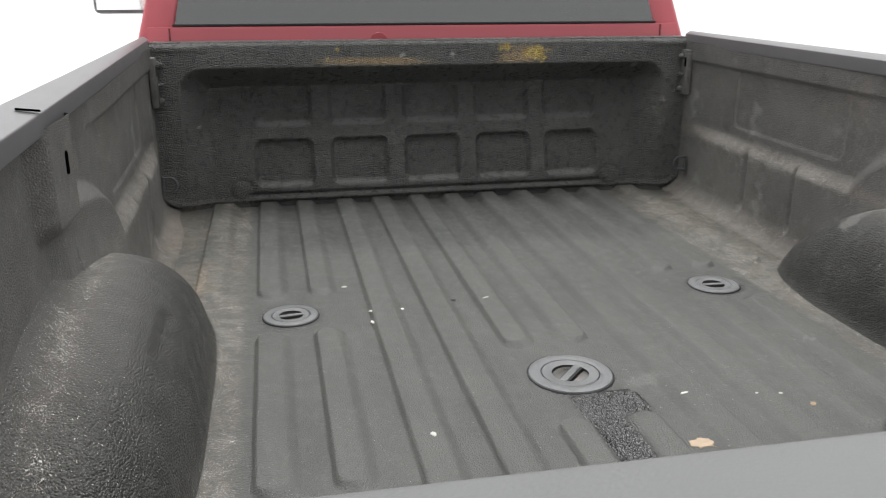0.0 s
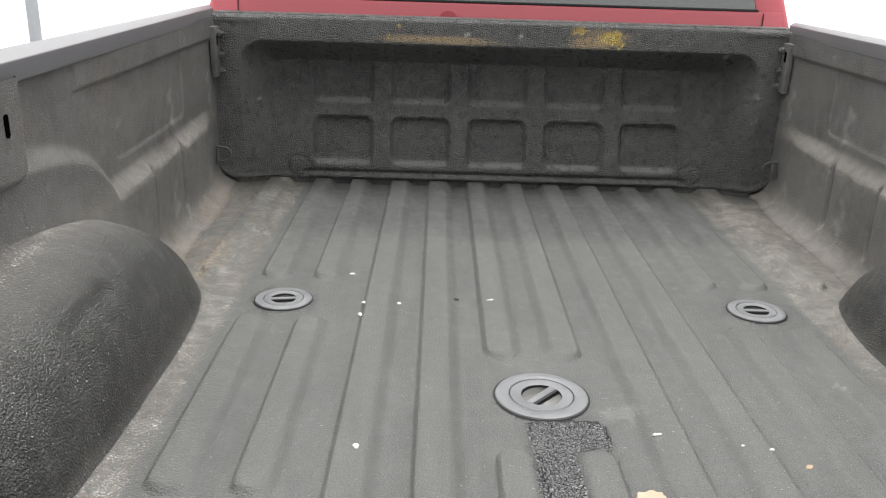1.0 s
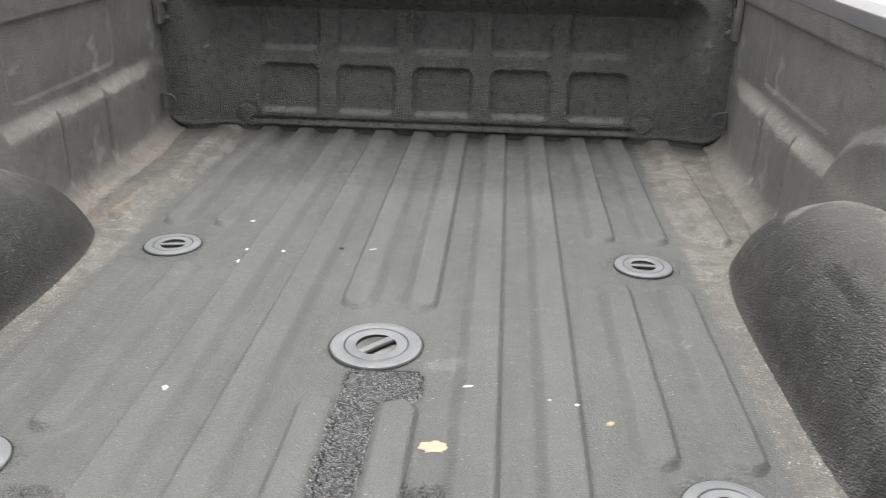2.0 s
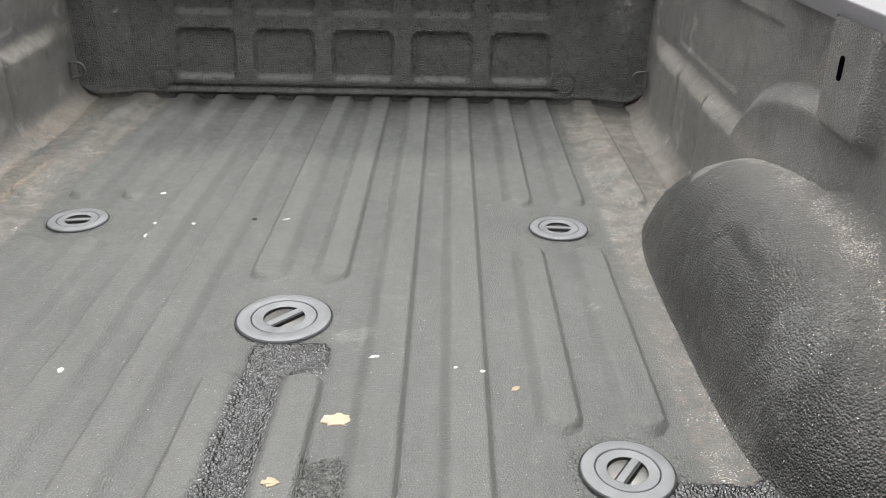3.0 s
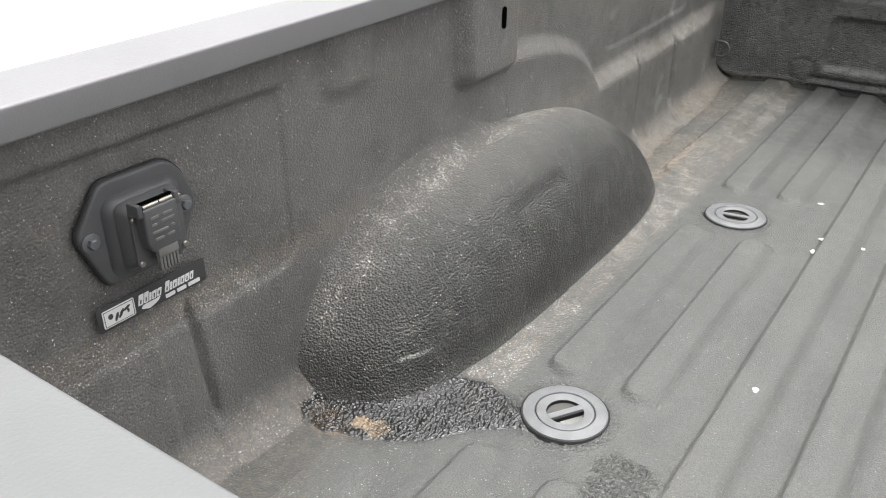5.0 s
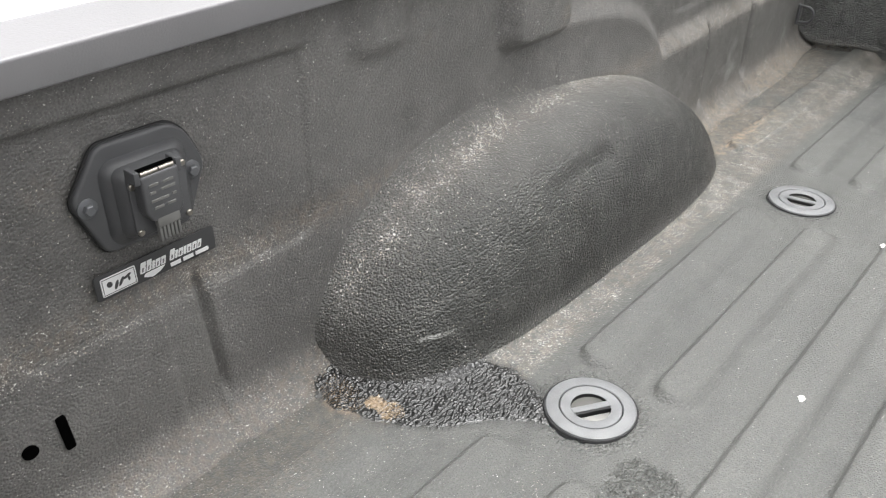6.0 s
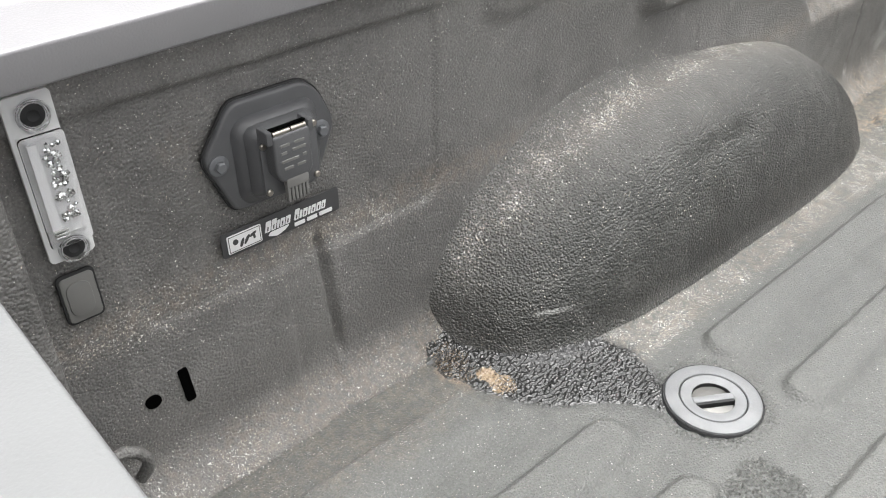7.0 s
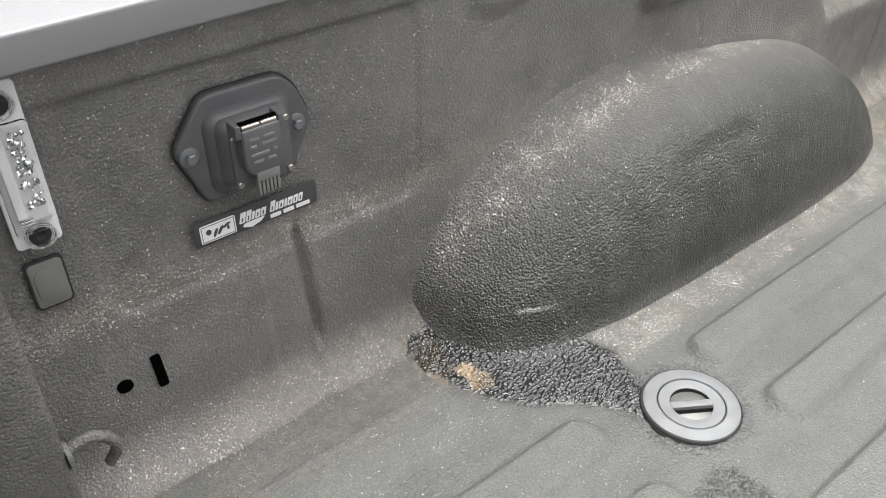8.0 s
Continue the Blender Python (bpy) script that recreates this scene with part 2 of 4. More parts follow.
def rbox(x, y, x0, x1, y0, y1, r):
    """Signed distance to a rectangle with round corners."""
    qx, qy = np.abs(x - (x0 + x1) / 2) - (x1 - x0) / 2 + r, np.abs(y - (y0 + y1) / 2) - (y1 - y0) / 2 + r
    return np.hypot(np.maximum(qx, 0), np.maximum(qy, 0)) + np.minimum(np.maximum(qx, qy), 0) - r


def inside(d, soft):
    return ease(soft / 2, -soft / 2, d)


def rough_field(x, y, scale, seed=0.0):
    """A smooth irregular field between about -1 and 1."""
    f = np.zeros_like(x)
    for k in range(5):
        a, s = 1.3 * k + seed, scale * 1.7 ** k
        f += (np.sin(s * (x * math.cos(a) + y * math.sin(a)) + 2.1 * k + seed)
              * np.cos(s * (y * math.cos(a * 1.7) - x * math.sin(a * 1.3)) + seed * 3)) / 1.35 ** k
    return f / 2.2


def blob(x, y, cx, cy, rx, ry, ragged=0.35, seed=0.0, soft=0.6):
    d = np.hypot((x - cx) / rx, (y - cy) / ry) + ragged * rough_field(x, y, 3.0 / min(rx, ry), seed)
    return ease(1 + soft / 2, 1 - soft / 2, d)


def block(x0, x1, y0, y1, z0, z1, bevel=0.0, segments=2):
    bm = bmesh.new()
    bmesh.ops.create_cube(bm, size=1)
    for v in bm.verts:
        v.co = ((x0 + x1) / 2 + v.co.x * (x1 - x0), (y0 + y1) / 2 + v.co.y * (y1 - y0), (z0 + z1) / 2 + v.co.z * (z1 - z0))
    if bevel:
        bmesh.ops.bevel(bm, geom=bm.edges[:], offset=bevel, segments=segments, profile=0.5, affect="EDGES")
    return bm


def extrude(outline, depth, bevel=0.0, m=None, segments=2):
    """A plate: outline in its own x, y, from z 0 to depth, its front edge bevelled, then placed by m."""
    bm = bmesh.new()
    f = bm.faces.new([bm.verts.new((x, y, 0)) for x, y in outline])
    bmesh.ops.recalc_face_normals(bm, faces=[f])
    g = bmesh.ops.extrude_face_region(bm, geom=[f])
    top = [e for e in g["geom"] if isinstance(e, bmesh.types.BMVert)]
    bmesh.ops.translate(bm, verts=top, vec=(0, 0, depth))
    if bevel:
        edges = [e for e in bm.edges if all(abs(v.co.z - depth) < 1e-7 for v in e.verts)]
        bmesh.ops.bevel(bm, geom=edges, offset=bevel, segments=segments, profile=0.5, affect="EDGES")
    if m is not None:
        bmesh.ops.transform(bm, matrix=m, verts=bm.verts)
    return bm


def round_rect(x0, x1, y0, y1, r, n=6):
    pts = []
    for cx, cy, a in ((x1 - r, y1 - r, 0), (x0 + r, y1 - r, 90), (x0 + r, y0 + r, 180), (x1 - r, y0 + r, 270)):
        pts += [(cx + r * math.cos(radians(a + 90 * k / n)), cy + r * math.sin(radians(a + 90 * k / n))) for k in range(n + 1)]
    return pts


def rounded(poly, r, n=5):
    """A polygon with its corners rounded."""
    out = []
    for k, p in enumerate(poly):
        p, a, c = Vector(p), Vector(poly[k - 1]), Vector(poly[(k + 1) % len(poly)])
        s, e = p + (a - p).normalized() * r, p + (c - p).normalized() * r
        out += [tuple((1 - t) ** 2 * s + 2 * t * (1 - t) * p + t * t * e) for t in (j / n for j in range(n + 1))]
    return out


def lathe(profile, n=48):
    """Turn r, z pairs round the z axis."""
    bm = bmesh.new()
    rings = []
    for r, z in profile:
        rings.append([bm.verts.new((0, 0, z))] if r == 0 else
                     [bm.verts.new((r * math.cos(2 * math.pi * k / n), r * math.sin(2 * math.pi * k / n), z)) for k in range(n)])
    for a, b in zip(rings, rings[1:]):
        for k in range(n):
            j = (k + 1) % n
            loop = [a[0] if len(a) == 1 else a[k], *([] if len(a) == 1 else [a[j]]), b[0] if len(b) == 1 else b[j], *([] if len(b) == 1 else [b[k]])]
            bm.faces.new(loop)
    return bm


def tube(points, r, n=10):
    """A rod along a line of points, with closed ends."""
    bm = bmesh.new()
    pts = [Vector(p) for p in points]
    rings, side = [], None
    for k, p in enumerate(pts):
        d = (pts[min(k + 1, len(pts) - 1)] - pts[max(k - 1, 0)]).normalized()
        side = (d.orthogonal() if side is None else side - d * side.dot(d)).normalized()
        up = d.cross(side)
        rings.append([bm.verts.new(p + r * (side * math.cos(2 * math.pi * j / n) + up * math.sin(2 * math.pi * j / n))) for j in range(n)])
    for a, b in zip(rings, rings[1:]):
        for j in range(n):
            bm.faces.new((a[j], a[(j + 1) % n], b[(j + 1) % n], b[j]))
    bm.faces.new(rings[0]), bm.faces.new(rings[-1])
    return bm


def arc(c, r, a0, a1, n, plane):
    """Points of an arc; plane maps its two coordinates into the world."""
    return [plane(c[0] + r * math.cos(radians(a0 + (a1 - a0) * k / n)), c[1] + r * math.sin(radians(a0 + (a1 - a0) * k / n))) for k in range(n + 1)]


# ---- setting ----
GROUND_Z = -0.95
bm = bmesh.new()
bmesh.ops.create_grid(bm, x_segments=60, y_segments=60, size=1500)
for v in bm.verts:
    v.co.z = GROUND_Z
ground = tagged(part("ground", bm, SNOW, None), "white snow-covered ground under an overcast sky", "ground", kind="structure")

# ---- the truck's bed ----
truck = thing("pickup_truck", "red pickup truck with a dark grey spray-lined cargo bed", "pickup truck", at=pose(0, 1.2, GROUND_Z))
truck_inverse = truck.matrix_world.inverted()


def tpart(name, data, mat, label="", parent=None):
    """A part of the truck, built in world coordinates."""
    ob = part(name, data, mat, parent or truck, label)
    ob.matrix_parent_inverse = (parent or truck).matrix_world.inverted()
    return ob


bpy.context.view_layer.update()
WALL, FRONT, HOUSE_Y = 0.875, 2.452, 1.104
RIDGES = ((0.030, 0.090), (0.150, 0.214), (0.275, 0.337), (0.410, 0.466), (0.525, 0.586), (0.664, 0.732))
LOW, HIGH = -0.004, 0.008
PUCKS = ((-0.513, 1.490), (0.512, 1.491), (-0.511, 0.720), (0.512, 0.718))
BALL = (-0.001, 1.095)


def ridge_lengths(a):
    """The stretches of y over which the ridge that begins at |x| = a is raised."""
    if a < 0.1:
        return (-0.2, 0.925), (1.235, 2.6)
    if 0.4 < a < 0.6:
        return (-0.2, 0.600), (0.800, 1.390), (1.615, 2.6)
    if a > 0.6:
        return (-0.2, 0.500), (1.630, 2.6)
    return ((-0.2, 2.6),)


def ridge_field(x, y):
    up = np.zeros_like(x)
    for a, b in RIDGES:
        for y0, y1 in ridge_lengths(a):
            for s in (1, -1):
                d = rbox(x * s, y, a, b, y0, y1, min(0.029, (b - a) / 2 - 0.001))
                up = np.maximum(up, inside(d, np.where(x * s < (a + b) / 2, 0.028, 0.009)))
    return up


def floor_at(x, y):
    dents = 0.0012 * rough_field(x, y, 9.0, 0.4)
    up = ridge_field(x, y)
    pocket = ease(2.385, 2.415, y + 0.02 * np.cos(x * 2 * math.pi / 0.1215) * (np.abs(x) < 0.62)) * (1 - up) * ease(-0.70, -0.64, x)
    foot = ease(0.735, 0.79, np.abs(x)) * (1 - up)
    z = (LOW * (1 - foot) - 0.004 * foot) + (HIGH - LOW) * up + dents * (1 - foot) - 0.006 * pocket - 0.003 * repair(x, y)
    v = np.abs(y - HOUSE_Y) / np.where(y > HOUSE_Y, 0.493, 0.545)
    near = (v ** 3.8 + (np.maximum(0.872 - np.abs(x), 0) / 0.206) ** 3.8) ** (1 / 3.8)
    z = z + 0.012 * np.clip((1.09 - near) / 0.10, 0, 1) ** 2
    for (px, py), r in ((PUCKS[0], 0.0635), (PUCKS[1], 0.0635), (PUCKS[2], 0.0635), (PUCKS[3], 0.0635), (BALL, 0.083)):
        d = np.hypot(x - px, y - py)
        z = np.where(d < 1.5 * r, LOW + (z - LOW) * ease(1.12 * r, 1.5 * r, d), z) - 0.024 * ease(r * 0.98, r * 0.90, d)
    return x, y, z


def floor_dust(x, y):
    d = 0.55 + 0.25 * rough_field(x * 4, y, 5.0, 2.0) + 0.25 * ridge_field(x, y)
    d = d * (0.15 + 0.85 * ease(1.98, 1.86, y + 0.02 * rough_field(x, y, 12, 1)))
    return d


def floor_tan(x, y):
    t = blob(x, y, -0.76, 1.74, 0.07, 0.20, 0.5, 1.0) * 0.35 + blob(x, y, -0.725, 1.70, 0.014, 0.15, 0.5, 1.0) * 0.8 + blob(x, y, 0.80, 2.00, 0.11, 0.45, 0.5, 2.0) * 0.3
    t += blob(x, y, -0.80, 2.20, 0.08, 0.22, 0.4, 3.0) * 0.3 + blob(x, y, -0.80, 0.40, 0.10, 0.22, 0.4, 4.0) * 0.18
    t += blob(x, y, -0.780, 0.525, 0.050, 0.028, 0.4, 5.0) * 0.45 + blob(x, y, -0.714, 0.545, 0.030, 0.018, 0.3, 7.0) * 0.75
    s = np.abs(x)
    t += 0.26 * ease(0.600, 0.625, s) * ease(0.73, 0.69, s) * ease(0.55, 0.8, y) * (0.8 + 0.4 * rough_field(x, y, 18, 9))
    return t


def floor_grit(x, y):
    s = np.abs(x)
    return 1.05 * (0.35 * blob(x, y, 0.79, 1.9, 0.11, 0.45, 0.4, 2.0) + 0.35 * ease(0.600, 0.625, s) * ease(0.73, 0.69, s) * ease(0.55, 0.75, y) - 1.0 * repair(x, y) + ease(0.585, 0.63, s) * 0.5 * (0.6 + 0.6 * rough_field(x, y, 16, 3)) + 0.22 * ease(0.2, 0.9, rough_field(x, y, 7.0, 5.0)))


def floor_scuff(x, y):
    t = 0.16 * blob(x, y, 0.125, 1.045, 0.035, 0.022, 0.6, 1, 0.4)
    return t + 0.5 * ease(0.95, 1.25, rough_field(x * 0.8, y, 30.0, 7.0))


def repair(x, y, e=0.0):
    """The lane of fresh black liner between the rear cover and the wheel housing."""
    upper = np.interp(x, (-0.83, -0.78, -0.72, -0.68, -0.64, -0.59, -0.55), (0.550, 0.560, 0.612, 0.705, 0.725, 0.706, 0.690))
    lower = np.interp(x, (-0.83, -0.78, -0.72, -0.68, -0.64, -0.59, -0.55), (0.508, 0.500, 0.518, 0.538, 0.565, 0.630, 0.660))
    d = np.maximum(np.maximum(y - upper, lower - y), np.maximum(-0.825 - x, x + 0.545))
    return inside(d + e, 0.034)


def center_lane(x, y):
    e = 0.006 * rough_field(x, y, 60.0, 6.0)
    p = inside(rbox(x, y, -0.036, 0.030, 0.30, 0.985, 0.02) + e, 0.026)
    return np.maximum(p, inside(rbox(x, y, -0.036, 0.092, 0.925, 1.02, 0.03) + e, 0.026))


def left_lane(x, y):
    return repair(x, y, 0.006 * rough_field(x, y, 60.0, 6.0))


def right_lane(x, y):
    return inside(rbox(x, y, 0.545, 0.78, 0.60, 0.70, 0.03) + 0.008 * rough_field(x, y, 60.0, 6.0), 0.02)


def floor_patch(x, y):
    # besides the repair lanes, the grooves turn darker towards the headboard
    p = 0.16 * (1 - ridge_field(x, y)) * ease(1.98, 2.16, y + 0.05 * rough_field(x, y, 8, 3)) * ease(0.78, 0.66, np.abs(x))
    for lane in (center_lane, left_lane, right_lane):
        p = np.maximum(p, lane(x, y))
    return p


def floor_pebbly(x, y):
    e = 0.012 * rough_field(x, y, 60.0, 6.0)
    p = inside(rbox(x, y, 0.090, 0.150, 0.40, 0.735, 0.02) + e, 0.012) * 0.8
    p = np.maximum(p, inside(rbox(x, y, -0.425, -0.345, 0.40, 0.690, 0.02) + e, 0.012) * 0.7)
    for px, py in PUCKS:
        p = np.maximum(p, 0.45 * ease(0.088, 0.074, np.hypot(x - px, y - py)))
    return np.maximum(p, 0.5 * floor_patch(x, y))


floor = tpart("bed_floor", sheet(np.arange(-0.872, 0.8721, 0.0035), np.arange(0.0, 2.5201, 0.006), floor_at, dust_and_light=floor_dust, scuff=floor_scuff, tan=floor_tan,
                                 grit_glint=floor_grit, patch=floor_patch, pebbly=floor_pebbly), FLOOR_LINER, "ribbed bed floor sprayed with worn grey liner")


def arch_mask(y, z):
    r = (np.abs((y - 1.08) / 0.47) ** 2.6 + (np.maximum(z, 0) / 0.37) ** 2.6) ** (1 / 2.6)
    return ease(1.05, 0.95, r) * ease(1.00, 1.06, y)


def wall_inset(y, z):
    """How far the inner side panel stands in from its widest plane."""
    front = ease(0.9, 1.3, y)
    sharp = ease(0.252, 0.206, z + 0.006 * rough_field(y, z, 22, 1))
    gentle = ease(0.27, 0.09, z)
    ledge = (sharp * front + gentle * (1 - front)) * ease(2.42, 2.16, y)
    pillar = inside(rbox(y, z, 0.968, 1.128, 0.345, 0.80, 0.03), 0.03)
    d = 0.008 + np.maximum((0.012 + 0.017 * front) * np.maximum(ledge, arch_mask(y, z)), 0.033 * pillar)
    d += 0.052 * (1 - np.sqrt(1 - (1 - np.clip(z / 0.058, 0, 1)) ** 2))
    v = (y - HOUSE_Y) / np.where(y > HOUSE_Y, 0.493, 0.555)
    p = np.where(v > 0, 1.78, 2.15)
    near = (np.abs(v) ** p + (np.maximum(z, 0) / 0.264) ** p) ** (1 / p)
    d = d + np.where(v > 0, 0.008, 0.005) * np.clip((1.27 - near) / 0.28, 0, 1) ** 2 * (0.62 + 0.38 * ease(0.0, 0.09, z))
    for c in (1.972, 1.716, 0.392):
        d -= (0.023 if c > 1 else 0.014) * np.exp(-((y - c - 0.05 * (0.2 - z) * (c < 1)) / (0.0085 if c > 1 else 0.0052)) ** 2) * ease(0.03, 0.07, z) * ease(0.235, 0.20, z)
    d -= 0.005 * ease(1.722, 1.73, y) * ease(1.966, 1.958, y) * ledge
    d -= 0.004 * ease(0.335, 0.343, y) * ease(0.392, 0.388, y) * ledge
    d += 0.010 * inside(rbox(y, z, 0.66, 0.755, 0.41, 0.70, 0.02), 0.03)
    d += 0.007 * ease(0.444, 0.452, z) * (1 - inside(rbox(y, z, 0.58, 1.38, 0.3, 0.8, 0.02), 0.02))
    d -= 0.004 * inside(rbox(y, z, 1.56, 2.10, 0.275, 0.448, 0.03), 0.008)
    d -= 0.004 * inside(rbox(y, z, 0.17, 0.575, 0.20, 0.448, 0.03), 0.008)
    d += 0.0015 * rough_field(y, z, 8.0, 3.0) - 0.019 * ease(1.5, 2.38, y)
    return d


def wall_dust(y, z):
    ledge = np.exp(-((z - 0.222) / 0.022) ** 2)
    return 0.15 + (0.12 + 0.4 * ease(1.2, 1.5, y)) * ledge * (0.6 + 0.4 * rough_field(y, z, 20, 2)) + 0.55 * blob(y, z, 2.15, 0.10, 0.25, 0.10, 0.5, 2) + 0.3 * ease(1.2, 1.6, y) * rough_field(y, z, 14, 5) + 0.25 * rough_field(y, z, 6, 8)


def wall_tan(y, z):
    return (0.06 + 0.22 * ease(1.45, 1.6, y)) * np.exp(-(z / 0.05) ** 2) + 0.22 * ease(0.30, 0.44, z) * ease(0.2, 0.6, rough_field(y, z, 9, 4)) + 0.25 * np.exp(-((z - 0.225) / 0.02) ** 2)


def wall_scuff(y, z):
    return 0.50 * ease(0.50, 0.95, rough_field(y, z * 1.6, 17, 6)) * ease(1.25, 1.6, y) + 0.25 * ease(0.85, 1.1, rough_field(y * 1.5, z, 31, 2))


def wall_grit(y, z):
    return (0.5 * np.exp(-(z / 0.07) ** 2)) * (0.7 + 0.5 * rough_field(y, z, 16, 3)) + (0.12 + 0.45 * np.maximum(ease(0.62, 0.5, y), ease(1.5, 1.7, y))) * np.exp(-((z - 0.215) / 0.026) ** 2) + 0.12 * ease(0.1, 0.9, rough_field(y, z, 10, 7))


def wall_patch(y, z):
    """The black repair where it climbs the rounded foot of the side."""
    return repair(wall_inset(y, z) - WALL, y, 0.008 * rough_field(y, z, 60.0, 6.0)) * ease(0.045, 0.025, z)


def wall_darker(y, z):
    """Darker liner on the side round the tail of the wheel housing."""
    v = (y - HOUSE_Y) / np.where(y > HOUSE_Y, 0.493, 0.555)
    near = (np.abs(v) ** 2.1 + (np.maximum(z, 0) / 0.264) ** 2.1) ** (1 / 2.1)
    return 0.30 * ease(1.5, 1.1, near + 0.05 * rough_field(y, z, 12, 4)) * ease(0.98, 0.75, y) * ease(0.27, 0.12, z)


def crease_grit(y, z):
    r = (np.abs((y - HOUSE_Y) / 0.525) ** 2 + (np.maximum(z, 0) / 0.264) ** 2) ** 0.5
    return 0.22 * np.exp(-((r - 1.02) / 0.04) ** 2) * ease(1.25, 1.0, y)


ys, zs = np.arange(0.06, 2.5301, 0.004), np.arange(-0.018, 0.5121, 0.005)
for side in (-1, 1):
    me = sheet(ys, zs, lambda y, z, s=side: (s * (WALL - wall_inset(y, z)), y, z), flip=side > 0, dust_and_light=wall_dust, darker=wall_darker, scuff=wall_scuff, patch=lambda y, z, s=side: wall_patch(y, z) * (s < 0),
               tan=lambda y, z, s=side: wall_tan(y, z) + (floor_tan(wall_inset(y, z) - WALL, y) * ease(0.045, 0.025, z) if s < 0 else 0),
               grit_glint=lambda y, z: wall_grit(y, z) + crease_grit(y, z))
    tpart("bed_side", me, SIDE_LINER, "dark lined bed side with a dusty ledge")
    # the post beside the tailgate
    tpart("rear_post", block(*sorted((side * 0.800, side * 0.905)), -0.02, 0.078, -0.02, 0.512, 0.008, 3), SIDE_LINER, "lined post beside the tailgate")
    # cap along the top of the side
    outline = rounded([(0.811, 0.501), (0.806, 0.535), (0.878, 0.545), (0.905, 0.538), (0.908, 0.468), (0.900, 0.468), (0.898, 0.513), (0.822, 0.513), (0.819, 0.501)], 0.0035, 3)
    bm = bmesh.new()
    ends = []
    for y in np.linspace(-0.02, 2.475, 26):
        flare = 0.0325 * max(0.0, y) - 0.003  # the cap narrows towards the cab
        ends.append([bm.verts.new((side * (x + flare * max(0.0, (0.905 - x) / 0.098)), y, z)) for x, z in outline])
    for a, b in zip(ends, ends[1:]):
        for k in range(len(a)):
            bm.faces.new((a[k - 1], a[k], b[k], b[k - 1]))
    bm.faces.new(ends[0]), bm.faces.new(ends[-1])
    rail = tpart("rail_cap", bm, RAIL_GREY, "faded grey plastic cap along the bed rail")
    # slot in the cap's top
    tpart("stake_slot", extrude(round_rect(-0.0155, 0.0155, -0.0075, 0.0075, 0.002, 3), 0.0012, 0, pose(side * 0.8480, 0.952, 0.5402, 0, -8.0 * side, -14 * side)), HOLE_BLACK, "dark slot", rail)
    # wheel housing
    us, vs = np.linspace(0, math.pi, 281), math.pi / 2 * np.linspace(0, 1, 161) ** 1.5

    def house(u, v, s=side):
        m = 2 / (3.8 - 1.2 * np.sin(u))
        f, g = np.cos(v) ** m, np.sin(v) ** m
        tail = ease(0.25, -0.6, np.cos(u))
        reach = 0.04 + 0.07 * np.sin(u) + tail * 0.12 * np.sin(u) ** 0.7 * (1 - 0.5 * np.sin(u))
        f = f + reach * np.clip(1 - g / (0.42 + 0.2 * tail), 0, 1) ** 4
        e = np.where(np.cos(u) > 0, 2 / 1.78, 2 / 2.15)
        c, k = np.sign(np.cos(u)) * np.abs(np.cos(u)) ** e, np.abs(np.sin(u)) ** e
        y, z = HOUSE_Y + np.where(c > 0, 0.493, 0.545) * c * f, -0.008 + 0.264 * k * f
        x = 0.872 - (0.206 - 0.030 * np.maximum(z, 0)) * g
        low = np.clip(1 - (z + 0.008) / 0.055, 0, 1) ** 3
        x, y = x - 0.010 * low * g, y + 0.012 * low * c * (1 - g) * (c < 0)
        dent = inside(rbox(x, y, 0.50, 0.722, 0.60, 1.085, 0.02), 0.014) * ease(0.88, 0.97, y) * ease(0.14, 0.21, z) * ease(0.660, 0.690, x)
        z = z - 0.015 * dent + 0.002 * rough_field(y, x, 9, 1) * f
        return s * x, y, z

    def top_grit(u, v):
        x, y, z = house(u, v)
        return 0.70 * np.exp(-((np.abs(x) - 0.828) / 0.024) ** 2) * ease(0.03, 0.16, z) + 0.12

    def house_scuff(u, v, s=side):
        x, y, z = house(u, v)
        if s < 0:
            return 0.9 * blob(y, z, 0.645, 0.058, 0.022, 0.003, 0.5, 1, 0.5)
        return 0.4 * blob(y, z, 1.36, 0.185, 0.035, 0.016, 0.6, 2, 0.5) + 0.12 * blob(x, y, 0.73, 0.78, 0.05, 0.05, 0.8, 3, 0.6)

    # dust, plus the lit foot, top and wall edge painted as lighter colour
    def house_dust_light(u, v):
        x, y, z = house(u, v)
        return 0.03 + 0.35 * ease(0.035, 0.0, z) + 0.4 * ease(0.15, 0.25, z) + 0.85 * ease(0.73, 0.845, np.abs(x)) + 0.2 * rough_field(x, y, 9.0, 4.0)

    def house_tan(u, v):
        x, y, z = house(u, v)
        return 0.12 * np.exp(-((np.abs(x) - 0.82) / 0.02) ** 2) * ease(0.15, 0.24, z) + 0.06 * ease(0.3, 0.9, rough_field(x, y, 14, 2))

    tpart("wheelhouse", sheet(us, vs, house, flip=side < 0, grit_glint=top_grit, tan=house_tan, scuff=house_scuff,
                              dust_and_light=house_dust_light), HOUSE_LINER, "rounded wheel housing with pebbled liner")

